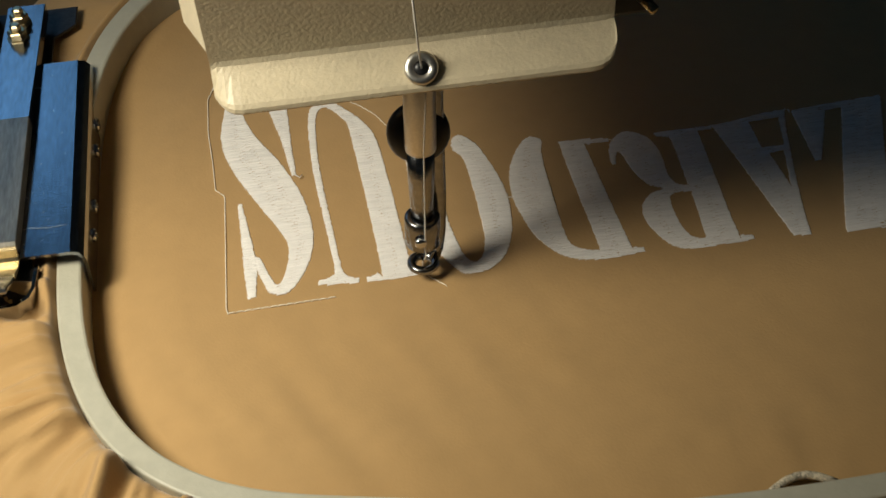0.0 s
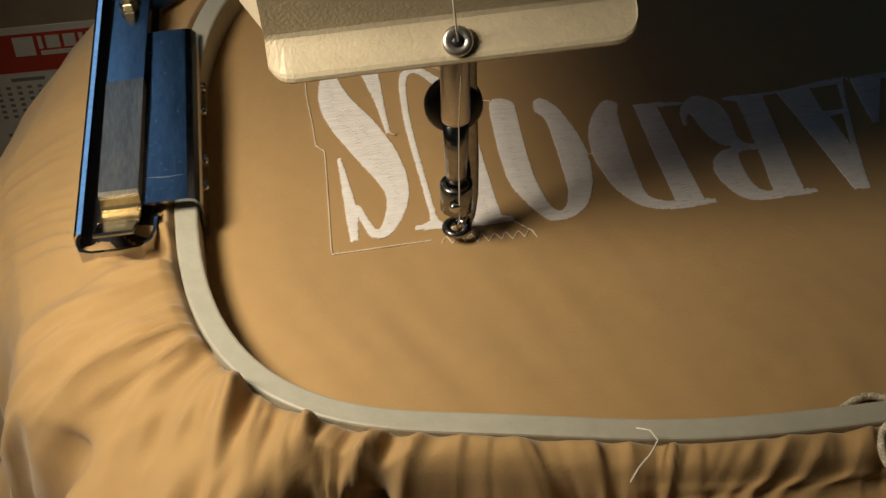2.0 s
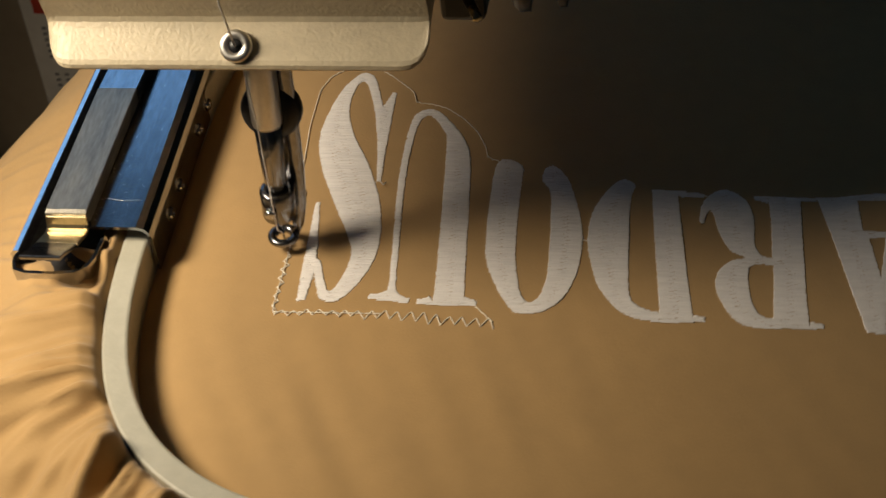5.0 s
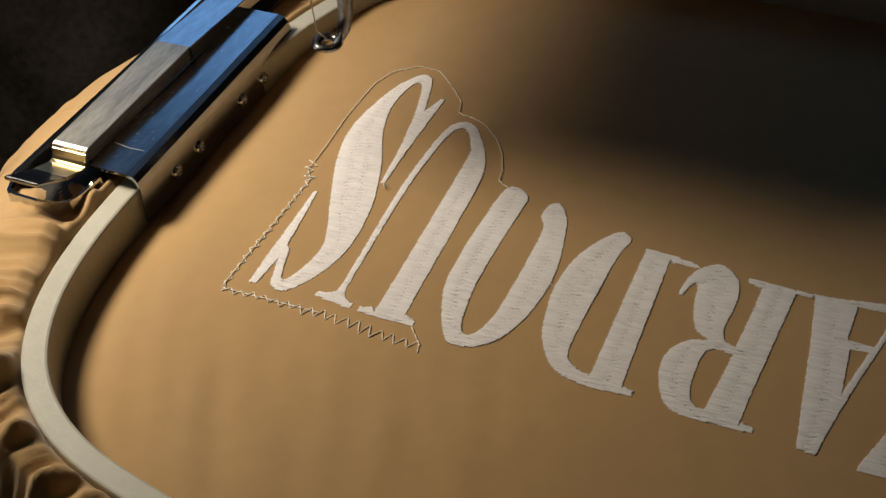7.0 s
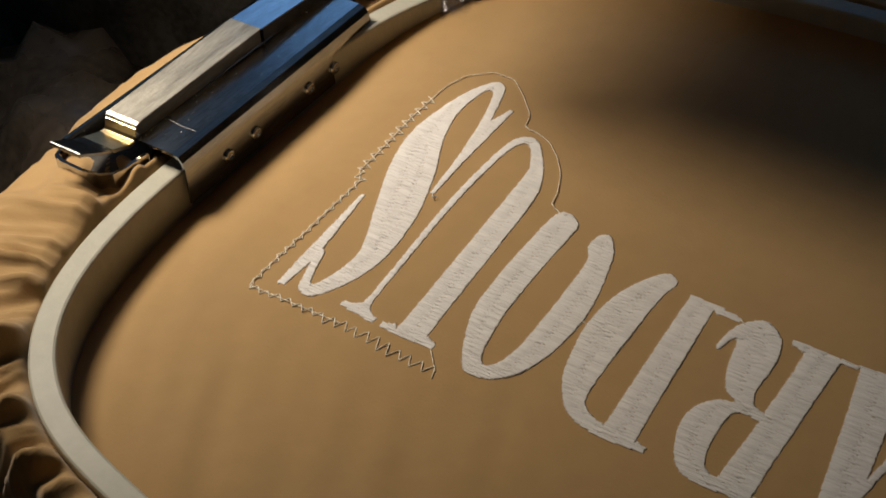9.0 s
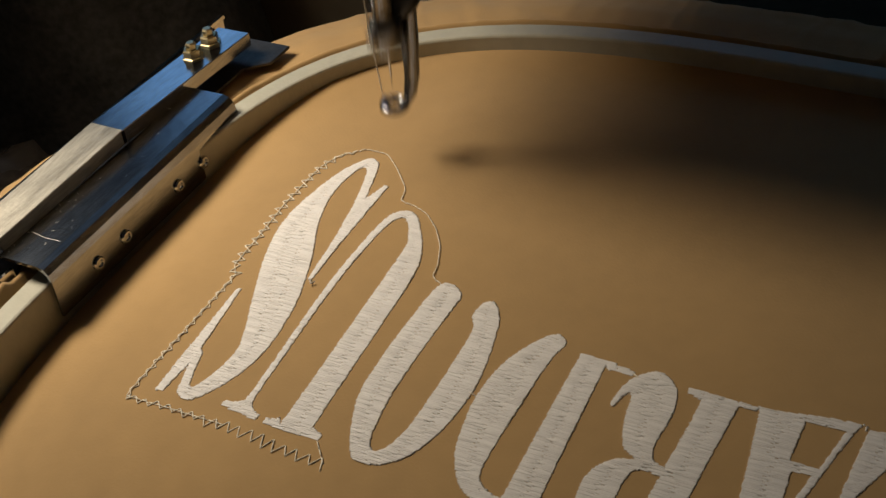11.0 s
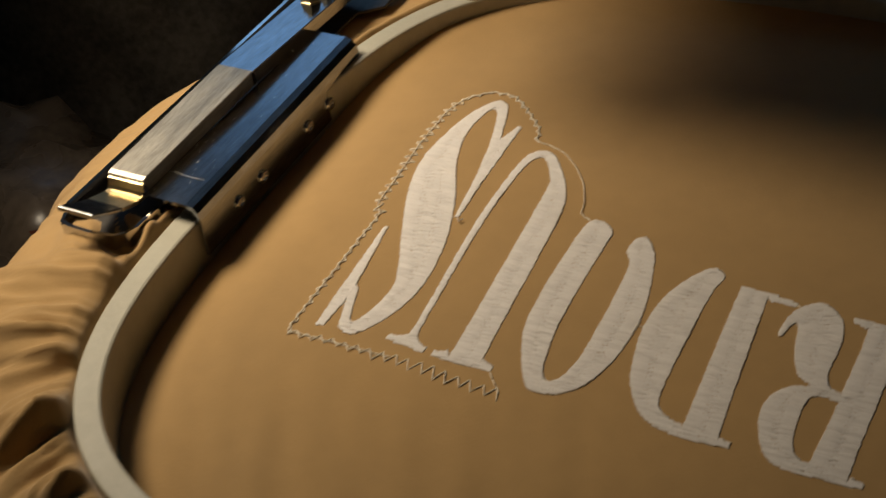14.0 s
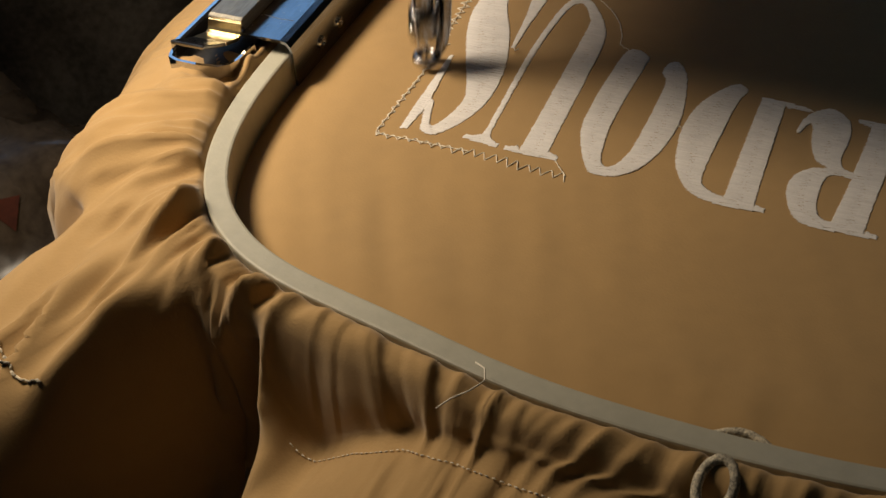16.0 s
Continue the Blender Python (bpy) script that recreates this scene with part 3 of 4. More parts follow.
satin("letter", [smooth_loop(S_BODY), smooth_loop([(-20.8, 37), (-19.6, 37), (-17.2, 19), (-16.4, 9), (-17.0, -1.8), (-19.2, -2.5), (-19.8, 12)], 4, (0, 1, 4, 5)),
                 smooth_loop([(-6.6, 90), (-5.3, 90), (-4.9, 70), (-3.9, 47.5), (-5.0, 47), (-7.6, 66), (-9.4, 77)], 4, (0, 1, 3, 4))], "tall white satin-stitched letter S")
satin("letter", [smooth_loop([(-0.4, -0.2), (10.6, -1.1), (10.5, 0.6), (7.2, 2.6), (5.9, 10), (3.0, 49), (3.0, 71), (4.6, 78.0), (7.2, 78.3), (11.0, 72.5), (13.1, 63.0), (16.8, 5), (15.6, 2.0), (12.6, 0.6),
                               (12.6, -1.0), (28.2, -0.8), (28.0, 1.4), (25.2, 2.6), (24.4, 6), (20.8, 54), (17.6, 68), (10.9, 78.5), (7.0, 81.9), (3.2, 80.8), (1.0, 74), (1.0, 49), (4.2, 9), (3.6, 2.8), (0, 1.6)], 5,
                              (0, 1, 2, 13, 14, 15, 16, 28))], "white satin-stitched letter U with serifs")
satin("letter", [smooth_loop([(28.2, 57.6), (31.6, 59.8), (35.4, 57), (35.7, 52), (36.0, 32), (36.8, 18), (39.2, 5), (42.0, 2.2), (44.4, 5), (45.8, 14), (45.1, 36.9), (44.0, 47.5), (41.7, 51.5), (42.0, 56.6),
                               (44.4, 58.2), (47.4, 54.6), (49.7, 49.4), (53.7, 32.2), (53.6, 16), (50.4, 4.6), (45.5, -1.0), (41, -2.1), (37.6, -1.0), (33.0, 6.9), (29.4, 16.4), (28.2, 27.7), (27.8, 42)])],
      "white satin-stitched letter O open at one end")
satin("letter", [smooth_loop([(63.0, 53.4), (67.3, 51.8), (66.4, 46.3), (66.3, 34.3), (67.2, 9), (69.7, 3.2), (75.5, 1.0), (72.1, 50.3), (80, 50.2), (86.4, 49.4), (86.3, 48.2), (80.4, 47.6), (79.4, 45.5),
                               (83.3, 4), (84.2, 1.2), (86.8, 0.5), (86.8, -1.2), (75.3, -2.3), (66.1, 0.4), (60.3, 8.0), (57.6, 15.9), (55.6, 28.4), (57.1, 42.3)], 5, (6, 7, 9, 10, 15, 16))],
      "white satin-stitched letter D with serifs")
satin("letter", [(smooth_loop([(100.0, 49.8), (112.6, 49.6), (112.2, 46), (112.6, 3.5), (113.6, 1.0), (116.4, 0.2), (116.2, -1.5), (105.5, -2.1), (98.4, -2.0), (93.6, 1.5), (90.0, 9.9), (90.0, 17.3), (93.6, 22.6),
                               (97.4, 24.2), (93.6, 26.7), (90.6, 33.9), (89.0, 41.6), (87.4, 42.2), (86.4, 37.0), (85.2, 37.6), (85.6, 43.5), (87.4, 48.4), (91.8, 51.9), (97.2, 48.2), (99.5, 41), (99.7, 30.1),
                               (101.0, 25.6), (104.4, 24.2), (104.2, 45), (103.0, 47.2), (100.2, 48.4)], 5, (0, 1, 5, 6, 18, 19, 27)),
                  smooth_loop([(98.0, 19.5), (98.3, 9.0), (100.6, 2.4), (104.2, 1.4), (104.6, 21.6), (101.0, 21.8)], 5, (3, 4)))],
      "white satin-stitched letter R with serifs")


satin("letter", [(smooth_loop([(112.0, 50.2), (119, 50.4), (133, 53.2), (140.5, 53.6), (140.4, 52.2), (138.4, 51.2), (132.9, 14.5), (131.4, -2.2), (127.0, -1.8), (117.8, 46.5), (116, 48.4), (112.0, 48.6)], 4,
                              (0, 3, 4, 7, 8, 11)), smooth_loop([(129.6, 34.6), (134.0, 34.8), (131.7, 18.5)], 3, (0, 1, 2)),
                  smooth_loop([(128.2, 37.4), (134.8, 37.4), (136.6, 50.6), (127.4, 49.8)], 3, (0, 1, 2, 3)))], "white satin-stitched letter A")
satin("letter", [smooth_loop([(141.0, 51.0), (141.2, 53.2), (168.0, 55.4), (153.6, 0.6), (172, 0.0), (172, -2.6), (141.0, -2.8), (141.4, 0), (155.5, 51.6), (150.4, 51.4), (143.0, 28.6), (141.4, 28.6)], 4,
                              tuple(range(12)))], "white satin-stitched letter Z")

# ---- running stitch and zigzag ----
EDGE = [(33.6, -6.8), (4.0, -5.6), (-24.9, -7.0), (-24.6, 17), (-24.4, 41.4), (-27.0, 44.5), (-27.6, 57), (-28.8, 72), (-28.9, 90), (-26.6, 97.6), (-20.6, 103.2), (-13.5, 103.2), (-7.4, 98.0), (-0.2, 90.6), (1.4, 84.9)]
TAIL = [(1.4, 84.9), (5.5, 84.8), (10.8, 83.0), (16.5, 78.0), (21.0, 72.2), (24.2, 65.0), (25.2, 60.2), (29.4, 58.6)]


def dashes(name, pts, step, r, label):
    bm = bmesh.new()
    ps, _ = along(pts, step)
    for a, b in zip(ps, ps[1:]):
        p, q = Vector((a[0], a[1], 0)), Vector((b[0], b[1], 0))
        tube(bm, [p + Vector((0, 0, -0.2)), p.lerp(q, 0.18) + Vector((0, 0, r + 0.05)), p.lerp(q, 0.82) + Vector((0, 0, r + 0.05)), q + Vector((0, 0, -0.2))], r, 5)
    return sewn(part(name, bm, OUTLINE, PANEL, label, True))


dashes("running_stitch", EDGE[1:3] + EDGE[2:] + TAIL[1:], 2.2, 0.15, "thin cream running stitch round the letters")
dashes("running_stitch", [(28.1, -0.8), (33.8, -6.9)], 2.5, 0.17, "short cream jump thread")
dashes("jump_thread", [(53.4, 27.4), (56.6, 27.0)], 2.0, 0.17, "short thread between two letters")
dashes("jump_thread", [(86.2, 48.8), (88.6, 47.6)], 2.0, 0.17, "short thread between two letters")
bm = bmesh.new()
tube(bm, [(-4.3, 47.2, 0.2), (-3.4, 46.0, 0.6), (-2.9, 45.0, 0.7), (-2.2, 46.4, 0.6)], 0.16, 5)
sewn(part("thread_tail", bm, THREAD, PANEL, "loose cut thread end", True))

SEWN = []


def zigzag_pieces():
    """Zigzag thread in short rigid runs; each one comes up through the cloth when it is sewn."""
    step = 1.7
    ps, total = along(EDGE, step)
    # when the needle reaches a length along the edge
    reach = [(0, 0.75), (22, 1.6), (36, 2.5), (46, 3.0), (52, 3.5), (58.5, 4.05), (70, 4.5), (82, 5.0), (124, 7.3), (137, 8.2), (150, 9.0), (160, 9.6), (190, 12.2), (total, 12.6)]
    rnd = random.Random(5)
    group, side = [], 1
    for x, y, dx, dy, k in ps:
        d = math.hypot(dx, dy) or 1.0
        nx, ny = -dy / d, dx / d
        amp = 1.8 if k < 34 else 1.0 if k < 58 else 0.85 if k < 106 else 1.7 if k < 163 else 0.8
        o = side * amp * rnd.uniform(0.8, 1.15)
        group.append((x + nx * o + rnd.uniform(-0.2, 0.2), y + ny * o + rnd.uniform(-0.2, 0.2), k))
        side = -side
        if len(group) == 5:
            bm = bmesh.new()
            pts = []
            for (xa, ya, _), (xb, yb, _) in zip(group, group[1:]):
                for f, z in ((0, -0.15), (0.15, 0.08), (0.85, 0.08)):
                    pts.append((xa + (xb - xa) * f, ya + (yb - ya) * f, z))
            pts.append((group[-1][0], group[-1][1], -0.05))
            tube(bm, pts, 0.16, 5)
            ob = sewn(part("zigzag_stitch", bm, OUTLINE, PANEL, "cream zigzag edge stitching", True))
            t = float(np.interp(group[-1][2], [r[0] for r in reach], [r[1] for r in reach]))
            SEWN.append((ob, t))
            group = [group[-1]]


zigzag_pieces()

# drawcords: one through a slot by the rim, one loose loop on the front
bm = bmesh.new()
tube(bm, [(98 + 2.5 * k, -85.0 + 3.2 * math.sin(k / 7 * math.pi), 4.6 + 1.5 * math.sin(k / 7 * math.pi)) for k in range(8)], 1.0, 8)
part("drawcord", bm, CORD, JACKET, "black and cream flecked drawcord", True)
# black strip beside the cord paints the shade inside its slot
bm = bmesh.new()
tube(bm, [(98.5 + 2.6 * k, -84.8 + 3.9 * math.sin((k + 0.4) / 7.4 * math.pi), 3.4 + 1.0 * math.sin(k / 7 * math.pi)) for k in range(8)], 0.9, 8)
part("slot_shade_strip", bm, BLACK, JACKET, "black strip painting the shade of the cord slot", True)
bm = bmesh.new()
tube(bm, [(107.0 + 3.9 * math.cos(a), -104.0 + 5.8 * math.sin(a), 14.5 - 0.4 * (6 - 5.8 * math.sin(a))) for a in (radians(-70 + 20 * k) for k in range(17))], 1.2, 8)
part("drawcord_loop", bm, CORD, JACKET, "flecked drawcord loop", True)
bm = bmesh.new()
tube(bm, [(46, -91, 16.2), (49, -92.5, 16.6), (50.4, -95.5, 16.0), (48, -98.5, 15.0), (44.5, -101.5, 14.0), (42, -104.5, 12.8)], 0.22, 6)
part("loose_thread", bm, OUTLINE, JACKET, "loose cream thread", True)

# ---- machine head ----
def build_head():
    head = empty("machine_head", "cream enamelled embroidery machine head over the cloth", "sewing machine")
    bm = bmesh.new()
    # front panel with a forward lip, as a folded section swept along x; the lip's lower corners are rounded
    sec = [(-18.8, 73.6), (-19.8, 73.9), (-20.4, 74.7), (-20.3, 75.7), (-19.6, 76.6), (-13.6, 81.3), (-12.5, 82.4), (-12.2, 83.8), (-21.0, 130), (120, 130), (120, 84), (-8, 79.6), (-10, 78.6)]
    xs = [(-47.0, 9.0), (-45.6, 4.6), (-44.2, 2.0), (-42.6, 0.5), (-40.8, 0.0), (-20, 0.0), (0, 0.0), (20, 0.0), (39.5, 0.0), (41.6, 0.4), (43.4, 1.5), (44.6, 3.2), (45.4, 5.6), (45.6, 8.4)]
    rings = []
    for x, back in xs:
        ring = []
        for y, z in sec:
            low = max(0.0, (83 - z) / 11.5)
            ring.append(bm.verts.new((x * MM, (y + back * low * (1 if y < 0 else 0)) * MM, (z + back * 0.9 * low * (x > 0)) * MM)))
        rings.append(ring)
    n = len(sec)
    for a, b in zip(rings, rings[1:]):
        for i in range(n):
            bm.faces.new((a[i], a[(i + 1) % n], b[(i + 1) % n], b[i]))
    bm.faces.new(rings[0][::-1])
    bm.faces.new(rings[-1])
    bmesh.ops.recalc_face_normals(bm, faces=bm.faces)
    part("front_panel", bm, PAINT, head, "cream orange-peel enamel panel with a forward lip")
    bm = bmesh.new()
    prism(bm, [(-53.5, 10), (-47, -6), (-46.2, 0), (-46.2, 118), (-53.5, 118)], 79, 130, 1.2)
    part("side_cheek", bm, PAINT, head, "cream enamel side cheek")
    bm = bmesh.new()
    ax = (0, -0.74, 0.68)
    lathe(bm, [(3.9, -0.5), (3.9, 0.7), (3.6, 1.2), (3.0, 1.45), (2.1, 1.35), (1.6, 0.9), (1.3, 0.2)], 28, (0.3, -17.5, 79.1), ax)
    guide = part("thread_guide", bm, PALE_STEEL, head, "chrome thread eyelet", True)
    # black disc laid in the eyelet, painting the shade of its hole
    bm = bmesh.new()
    lathe(bm, [(1.7, 0.5), (1.7, 0.95), (0.4, 1.0)], 20, (0.3, -17.5, 79.1), ax)
    part("eyelet_shade_disc", bm, BLACK, guide, "black disc painting the shade inside the eyelet", True)
    bm = bmesh.new()
    tube(bm, [(0.3, -18.4, 79.8), (-0.2, -21.0, 93), (-1.0, -27.0, 132)], 0.26, 6)
    part("upper_thread", bm, THREAD, head, "taut white upper thread", True)
    # black tension knob and its bracket
    bm = bmesh.new()
    box(bm, 46.0, 57, -1, 30, 74, 118, 1.5)
    box(bm, 50.0, 62, -6, 10, 84, 112, 2.0)
    part("side_bracket", bm, BLACK, head, "black side bracket")
    bm = bmesh.new()
    lathe(bm, [(2, 0), (2, 5), (8, 5.5), (9.5, 7), (9.5, 9.5), (4, 10.5), (3.5, 15), (9, 16), (9, 18), (2, 19)], 24, (58, 2, 86), (1, 0.1, 0))
    part("tension_knob", bm, BLACK, head, "black tension knob", True)
    bm = bmesh.new()
    lathe(bm, [(1.3, 0), (1.3, 7), (0.6, 7.4)], 10, (53, -1, 81), (0.4, -0.8, -0.2))
    part("screw", bm, BRASS_AND_REFLECTION, head, "brass adjusting screw", True)
    head.matrix_world = pose(0.00385, 0.0036, 0.0046)
    return head


HEAD = build_head()


def build_needle():
    bar = empty("needle_bar", "polished steel needle bar with a collar", "needle bar")
    bm = bmesh.new()
    lathe(bm, [(3.9, 40), (4.0, 41), (4.0, 135)], 24)
    part("bar", bm, PALE_STEEL, bar, "satin steel bar", True)
    bm = bmesh.new()
    lathe(bm, [(4.2, 8), (4.7, 8.5), (4.7, 17), (4.2, 17.6), (2.2, 17.8), (2.0, 8.2), (4.2, 8)], 20)
    collar = part("collar", bm, DARK_STEEL, bar, "steel needle collar", True)
    bm = bmesh.new()
    lathe(bm, [(1.6, 0), (1.6, 1.6), (1.2, 2.0)], 12, (-1.0, -4.4, 13), (0, -1, 0))
    part("set_screw", bm, CHROME, collar, "bright set screw", True)
    bm = bmesh.new()
    lathe(bm, [(2.0, 17), (2.9, 19), (3.4, 30), (3.6, 41)], 16)
    part("needle_shank", bm, DARK_STEEL, bar, "tapered steel shank", True)
    bm = bmesh.new()
    lathe(bm, [(0.2, -3.0), (0.45, 2), (0.55, 14), (1.1, 17), (1.2, 40)], 12)
    part("needle", bm, CHROME, bar, "thin steel needle", True)
    return bar


def build_foot():
    foot = empty("presser_foot", "chrome presser foot with a round sewing ring", "presser foot")
    bm = bmesh.new()
    # ring
    prof = [(2.0, 0.9), (1.8, 0.3), (2.4, 0.0), (3.8, 0.0), (4.3, 0.6), (4.2, 1.5), (3.5, 2.0), (2.4, 1.8)]
    seg = 36
    rings = [[bm.verts.new((r * math.cos(a) * MM, r * math.sin(a) * MM, z * MM)) for r, z in prof] for a in (2 * math.pi * k / seg for k in range(seg))]
    for k in range(seg):
        a, b = rings[k], rings[(k + 1) % seg]
        for i in range(len(prof)):
            q = (i + 1) % len(prof)
            bm.faces.new((a[i], b[i], b[q], a[q]))
    bmesh.ops.recalc_face_normals(bm, faces=bm.faces)
    part("sewing_ring", bm, DARK_STEEL, foot, "chrome ring", True)
    # shank: a slender curved blade behind the needle
    bm = bmesh.new()
    path = [(3.0, 1.0, 1.2), (4.0, 2.4, 4), (4.5, 3.6, 10), (4.3, 4.6, 22), (3.8, 5.4, 36), (3.4, 5.8, 52), (3.2, 6.0, 72), (3.2, 6.0, 110)]
    wide = [1.1, 1.5, 1.9, 2.4, 2.7, 2.9, 3.0, 3.0]
    lo = []
    for (x, y, z), w in zip(path, wide):
        lo.append([bm.verts.new(((x + dx) * MM, (y + dy) * MM, z * MM)) for dx, dy in ((-w, -0.9), (w, -0.9), (w, 0.9), (-w, 0.9))])
    for a, b in zip(lo, lo[1:]):
        for i in range(4):
            bm.faces.new((a[i], a[(i + 1) % 4], b[(i + 1) % 4], b[i]))
    bm.faces.new(lo[0][::-1])
    bm.faces.new(lo[-1])
    bmesh.ops.bevel(bm, geom=[e for e in bm.edges if e.calc_face_angle(0) > 1.0], offset=0.4 * MM, segments=2, affect="EDGES")
    part("shank", bm, DARK_STEEL, foot, "curved polished steel shank", True)
    bm = bmesh.new()
    lathe(bm, [(6.0, 0), (7.4, 0.7), (8.0, 2.0), (8.0, 4.2), (7.2, 5.6), (5.0, 6.2)], 26, (0, 8.6, 40.5), (0, -1, 0.25))
    clamp = part("foot_clamp", bm, BLACK, foot, "round black clamp behind the bar", True)
    bm = bmesh.new()
    tube(bm, [(0.2, -1.0, 3), (0.2, -5.2, 8), (0.1, -6.4, 20), (0.0, -8.6, 46), (0.3, -14.0, 70)], 0.2, 5)
    part("thread", bm, THREAD, foot, "white thread through the ring", True)
    return foot, clamp


BAR = build_needle()
FOOT, CLAMP = build_foot()

# ---- background things ----
def text_mesh(body, size, at, material, parent, name, label):
    cu = bpy.data.curves.new(name, "FONT")
    cu.body, cu.size, cu.extrude = body, size * MM, 0.1 * MM
    tmp = bpy.data.objects.new(name, cu)
    me = bpy.data.meshes.new_from_object(tmp)
    bpy.data.objects.remove(tmp)
    me.materials.clear()
    me.materials.append(material)
    ob = new(name, me)
    ob.parent = parent
    ob.matrix_basis = pose(at[0] * MM, at[1] * MM, at[2] * MM, 90)
    return tagged(ob, label)


def build_calendar():
    cal = empty("wall_calendar", "small paper wall calendar with a red heading band", "calendar")
    bm = bmesh.new()
    box(bm, 0, 74, -0.6, 0, -118, 0, 0.2, 1)
    part("sheet", bm, PAPER, cal, "cream printed paper")
    bm = bmesh.new()
    box(bm, 5.2, 70.0, -0.75, -0.6, -21.0, -3.2)
    part("heading_band", bm, RED, cal, "red printed band")
    for x0, w, z0, h in ((3.4, 6.8, -13.4, 8.8), (11.6, 1.4, -10.6, 5.8), (14.2, 4.6, -10.6, 5.8), (20.0, 4.0, -10.6, 5.8), (25.2, 1.4, -10.6, 5.8), (27.8, 4.8, -10.6, 5.8), (33.8, 5.0, -10.6, 5.8),
                         (11.8, 11.6, -13.6, 2.0), (25.2, 9.6, -13.6, 2.0)):
        bm = bmesh.new()
        box(bm, 14.0 + 1.16 * x0, 14.0 + 1.16 * (x0 + w), -0.95, -0.75, z0, z0 + h)
        part("heading_bar", bm, WHITE_PRINT, cal, "white printed bar")
    text_mesh("2011", 4.6, (43.4, -0.95, -19.8), WHITE_PRINT, cal, "year", "white figures")
    for mx in range(2):
        for mz in range(4):
            bm = bmesh.new()
            ox, oz = 6.5 + mx * 31.5, -23.6 - mz * 23
            box(bm, ox + 7, ox + 20, -0.72, -0.6, oz - 1.6, oz)
            for r in range(6):
                for c in range(7):
                    box(bm, ox + c * 4.1, ox + c * 4.1 + 1.8, -0.72, -0.6, oz - 5.2 - r * 2.8, oz - 3.8 - r * 2.8)
            part("month_block", bm, PRINT, cal, "grey printed dates")
    cal.matrix_world = pose(-0.1990, 0.2705, -0.0866, 0, 1.5, 0) @ Matrix.Diagonal((1.17, 1.0, 1.17, 1.0))
    return cal


build_calendar()


def lump(name, at, size, material, label, category, rough=0.25, seed=1):
    bm = bmesh.new()
    bmesh.ops.create_icosphere(bm, subdivisions=4, radius=1)
    for v in bm.verts:
        k = 1 + rough * noise.noise(v.co * 2.2 + Vector((seed, 0, 0))) + rough * 0.5 * noise.noise(v.co * 6 + Vector((seed, 3, 0)))
        v.co = Vector((v.co.x * size[0], v.co.y * size[1], max(-0.6, v.co.z) * size[2])) * k * MM
    low = min(v.co.z for v in bm.verts)
    for v in bm.verts:
        v.co.z -= low
    ob = part(name, bm, material, None, "", True)
    ob.location = Vector(at) * MM
    return tagged(ob, label, category)


lump("black_bag", (-330, 190, -250), (110, 70, 140), BAG, "black soft bag standing on the bench", "bag", 0.15, 2)
BAG_FRONT = lump("plastic_bag", (-262, 58, -250), (104, 84, 74), PLASTIC_BAG, "brown glossy crumpled plastic bag on the bench", "bag", 0.32, 5)
# red printed patch on the bag's near side
bm = bmesh.new()
bm.from_mesh(BAG_FRONT.data)
spot = Vector((-212, 24, -128)) * MM - BAG_FRONT.location
close = min(bm.faces, key=lambda fc: (fc.calc_center_median() - spot).length).calc_center_median().copy()
bmesh.ops.delete(bm, geom=[fc for fc in bm.faces if (fc.calc_center_median() - close).length > 8 * MM], context="FACES")
bm.normal_update()
for v in bm.verts:
    v.co += v.normal * 0.6 * MM
part("printed_patch", bm, RUST, BAG_FRONT, "faded red printed patch", True)


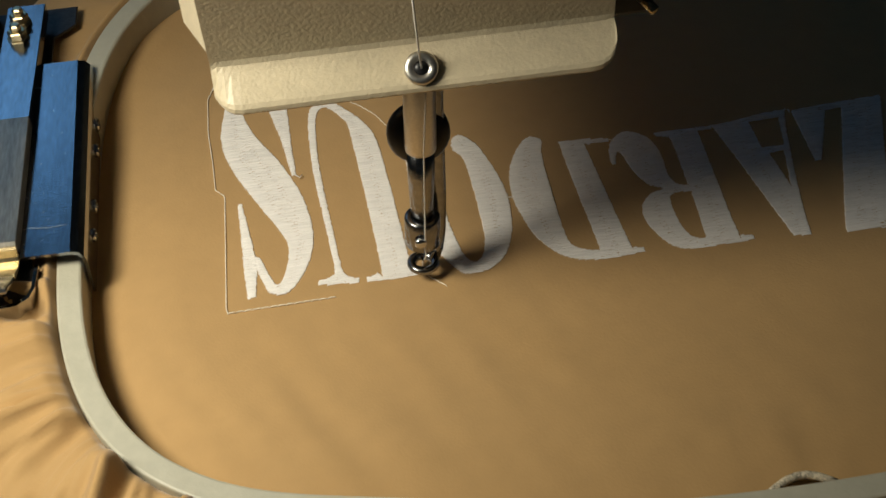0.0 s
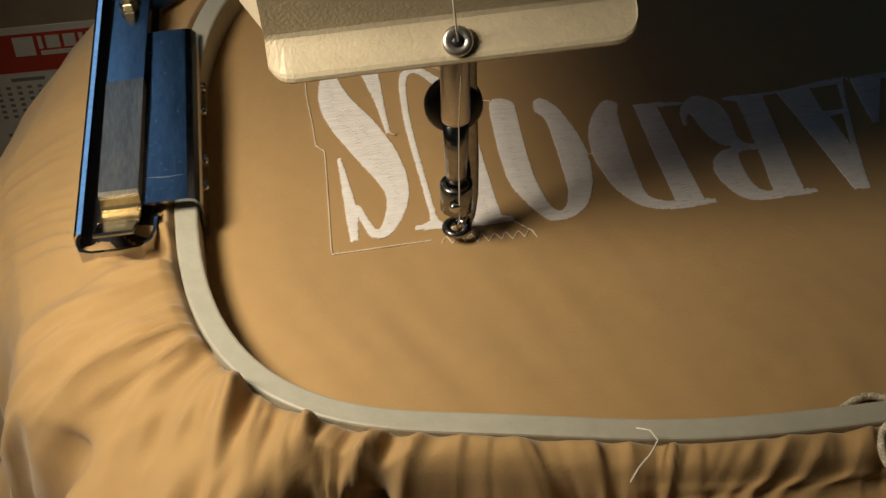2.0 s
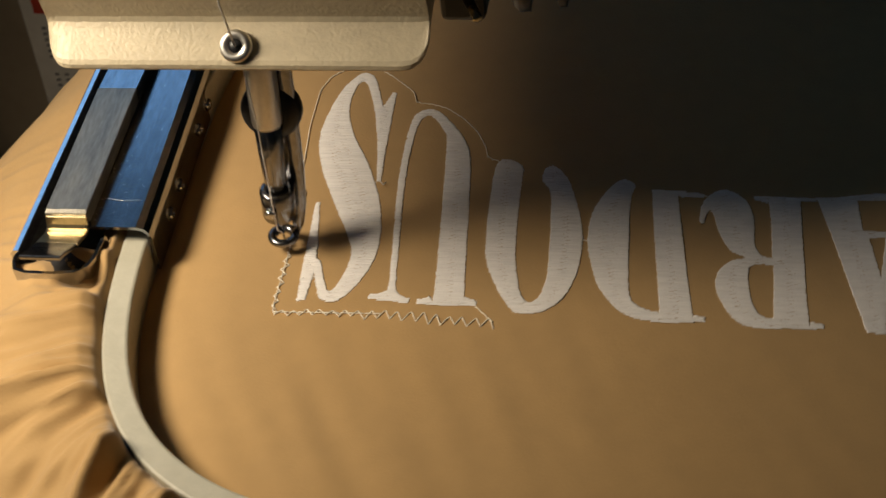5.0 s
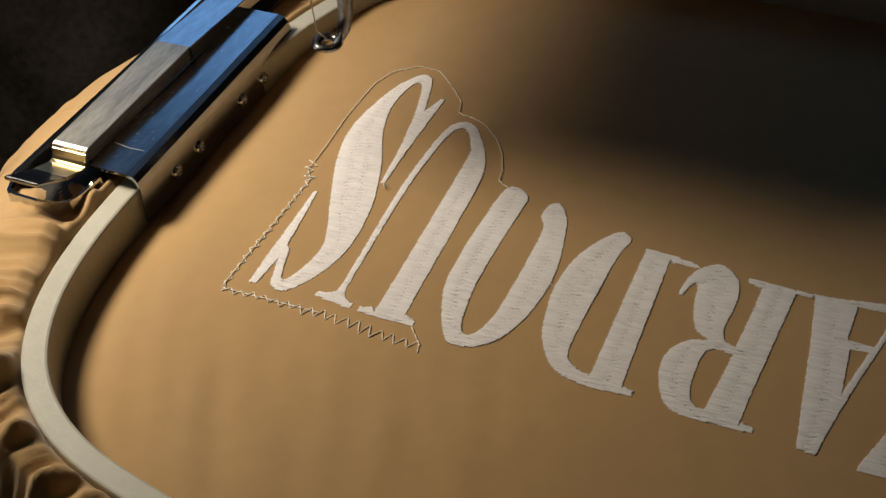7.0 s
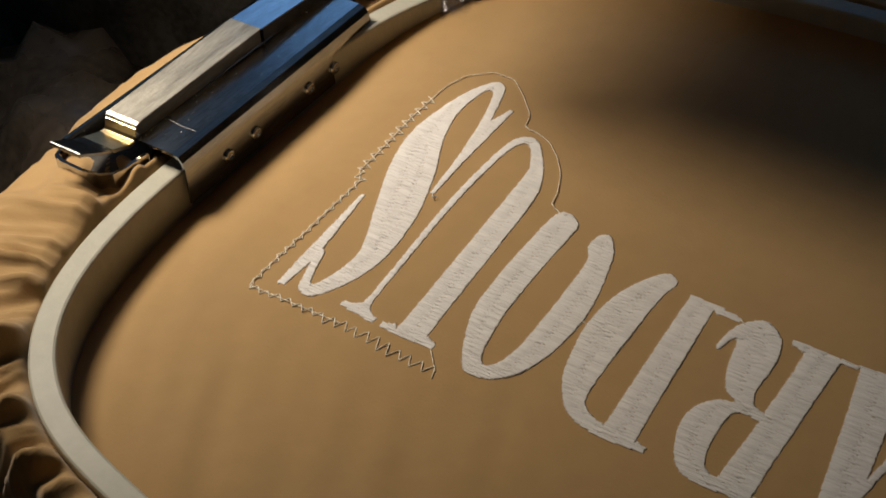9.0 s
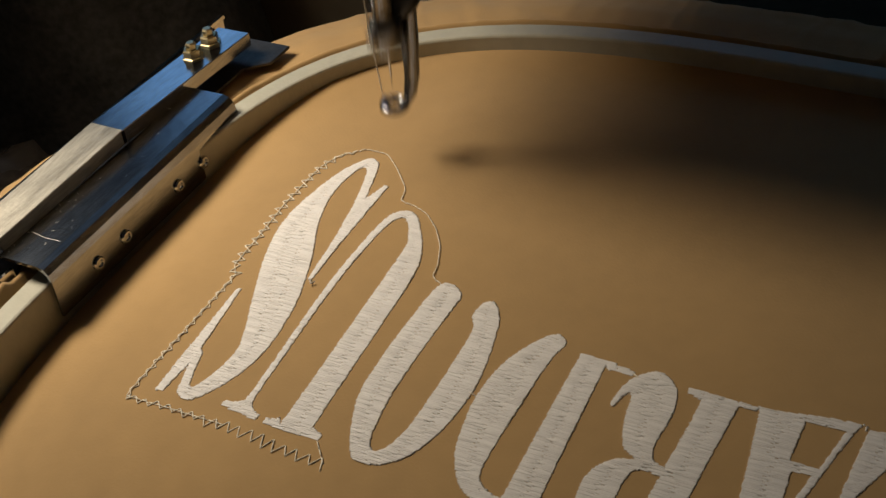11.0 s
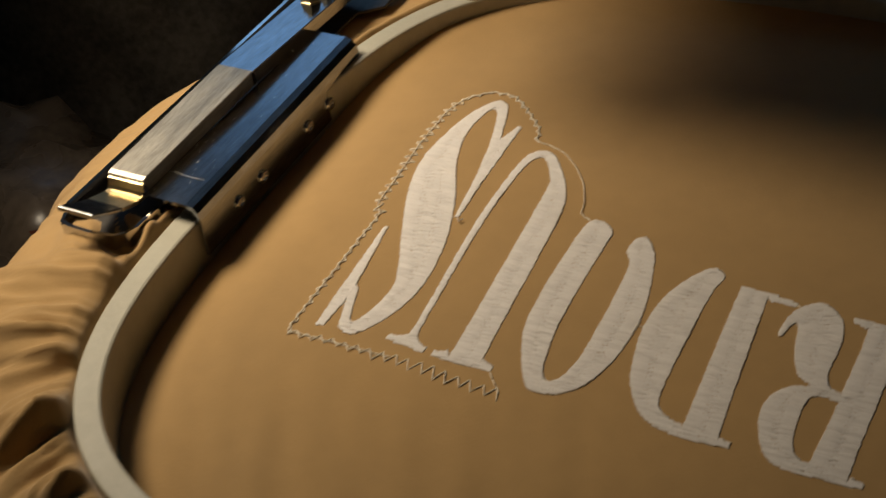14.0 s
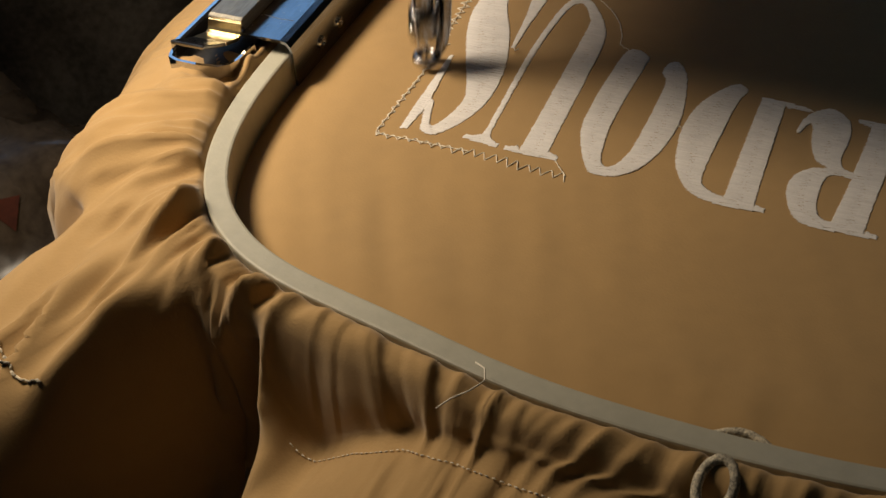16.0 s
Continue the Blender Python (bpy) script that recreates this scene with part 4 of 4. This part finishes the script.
# ---- movement ----
def motions():
    path = [
        (0, 27.1, 0.6), (0.5, 34.5, -4.6), (1, 26.7, -2.2), (1.5, 19.5, -3.8), (2, 10.5, -4.1), (2.5, 1.6, -3.5), (3, -8.1, -4.3), (3.5, -17.9, -2.8), (4, -25, 0.3), (4.5, -26.5, 9.4),
        (5, -27, 19.3), (5.2, -27.5, 23.1), (6.2, -27.8, 43), (7.3, -27.3, 64.6), (7.5, -25.9, 65.5), (8, -28, 71.3), (8.5, -28.6, 82.9), (9, -26.7, 89), (9.5, -26.6, 95.9), (9.7, -24.1, 97.1),
        (10.8, -13.5, 102.5), (11.8, -2.1, 95.8), (12, -1.5, 92.9), (12.5, -0.6, 84.6), (13, -6.7, 98.7), (13.5, -17.2, 105.2), (14, -24, 96.4), (14.5, -29.2, 80.9), (15, -28.8, 65.1), (15.5, -26.4, 48.5),
        (16, -25.9, 29.6)]
    rows = [(t, pose(-x * MM, -y * MM, 0)) for t, x, y in path]
    walk(HOOP, rows)
    walk(JACKET, rows)
    # the needle plate under the cloth lifts and tips the panel as it passes: rise, slope along x and along y, in millimetres over 100
    lean = [
        (0, 2.68, 0.43, -3.33), (0.5, 2.46, 0.95, -3.41), (1, 2.59, 0.43, -3.4), (1.5, 2.56, 0.02, -3.44), (2, 2.53, -0.45, -3.43), (2.5, 2.48, -0.84, -3.37), (3, 2.31, -1.12, -3.25), (3.5, 2.14, -1.31, -3.04),
        (4, 2.02, -1.41, -2.8), (4.5, 2.17, -1.6, -2.49), (5, 2.29, -1.73, -2.02), (5.2, 2.31, -1.75, -1.8), (7.3, 2.03, -1.45, 0.94), (7.5, 2.06, -1.44, 1.02), (8, 1.86, -1.31, 1.27), (8.5, 1.55, -1.03, 1.69),
        (9, 1.43, -0.87, 1.89), (9.5, 1.22, -0.67, 1.95), (9.7, 1.24, -0.63, 2.04), (11.8, 1.59, -0.32, 2.6), (12, 1.71, -0.38, 2.61), (12.5, 2.01, -0.56, 2.5), (13, 1.44, -0.36, 2.5), (13.5, 1.08, -0.33, 2.16),
        (14, 1.26, -0.65, 2.05), (14.5, 1.59, -1.07, 1.61), (15, 1.97, -1.43, 0.92), (15.5, 2.3, -1.7, -0.1), (16, 2.4, -1.79, -1.42)]
    walk(PANEL, [(t, pose(0, 0, (a - 0.2 * b - 0.3 * c) * MM, math.degrees(c / 100), -math.degrees(b / 100))) for t, a, b, c in lean])
    lift = [(0.0, 0.5), (0.1, 0.5), (0.2, 18), (0.3, 31), (0.5, 31.5), (0.7, 30), (0.8, 20), (0.9, 8), (1.0, 0.5), (1.3, 0.5), (1.4, 6), (1.5, 18), (1.6, 22), (1.8, 9), (2.0, 0.5),
            (2.2, 18), (2.4, 14), (2.5, 0.8), (2.7, 12), (2.8, 20), (3.0, 18.5), (3.2, 0.5), (3.4, 20), (3.5, 32), (3.6, 20), (3.7, 0.5), (4.0, 26), (4.2, 8), (4.4, 0.5), (4.5, 6), (4.7, 31),
            (4.9, 0.5), (5.0, 1.0), (5.2, 18), (5.4, 30), (5.6, 0.5), (5.8, 26), (6.0, 0.5), (6.2, 30), (6.4, 0.5), (6.6, 26), (6.8, 0.5), (7.0, 30), (7.3, 0.5), (7.5, 0.5), (7.7, 28), (7.9, 0.5),
            (8.0, 0.5), (8.2, 24), (8.5, 1.0), (8.7, 1.0), (8.8, 18), (9.0, 29), (9.1, 6), (9.3, 0.5), (9.5, 19.5), (9.7, 19), (9.9, 0.5), (10.1, 28), (10.3, 0.5), (10.5, 26), (10.7, 0.5),
            (10.9, 28), (11.1, 0.5), (11.3, 26), (11.5, 0.5), (11.7, 16), (11.9, 0.5), (12.0, 18.5), (12.2, 20), (12.3, 1.0), (12.5, 0.5), (12.6, 18), (12.8, 26), (13.0, 0.5), (13.2, 22),
            (13.5, 12), (13.7, 0.5), (14.0, 33), (14.2, 0.5), (14.5, 33), (14.7, 0.5), (15.0, 9.5), (15.2, 22), (15.5, 0.5), (15.7, 30), (16.0, 0.5)]
    # quick strokes, caught half way
    for t, h in ((7.5, 4), (1.5, 18), (3.0, 18.5), (4.0, 24), (4.5, 8), (9.5, 18), (12.0, 18), (13.5, 8), (15.0, 12), (9.0, 29), (8.5, 3)):
        lift = [r for r in lift if abs(r[0] - t) > 0.02] + [(t - 1 / 30, h + 14), (t, h), (t + 1 / 30, max(0.5, h - 14))]
    lift.sort()
    # needle bar and foot lean a little to the side as they go up
    lean_at = pose(0.0004, -0.0003, 0.0078, 0, 3.3)
    walk(FOOT, [(t, lean_at @ pose(0, 0, h * MM)) for t, h in lift])
    walk(BAR, [(t, lean_at @ pose(0, 0, (15 if t in (7.5, 12.5) else 1.8 * h) * MM)) for t, h in lift])
    walk(CLAMP, [(t, pose(0, 0, -0.5 * h * MM)) for t, h in lift])
    for ob, t in SEWN:
        walk(ob, [(0.0, pose(0, 0, -0.0016)), (t - 0.1, pose(0, 0, -0.0016)), (t, pose(0, 0, 0)), (16.0, pose(0, 0, 0))])


motions()
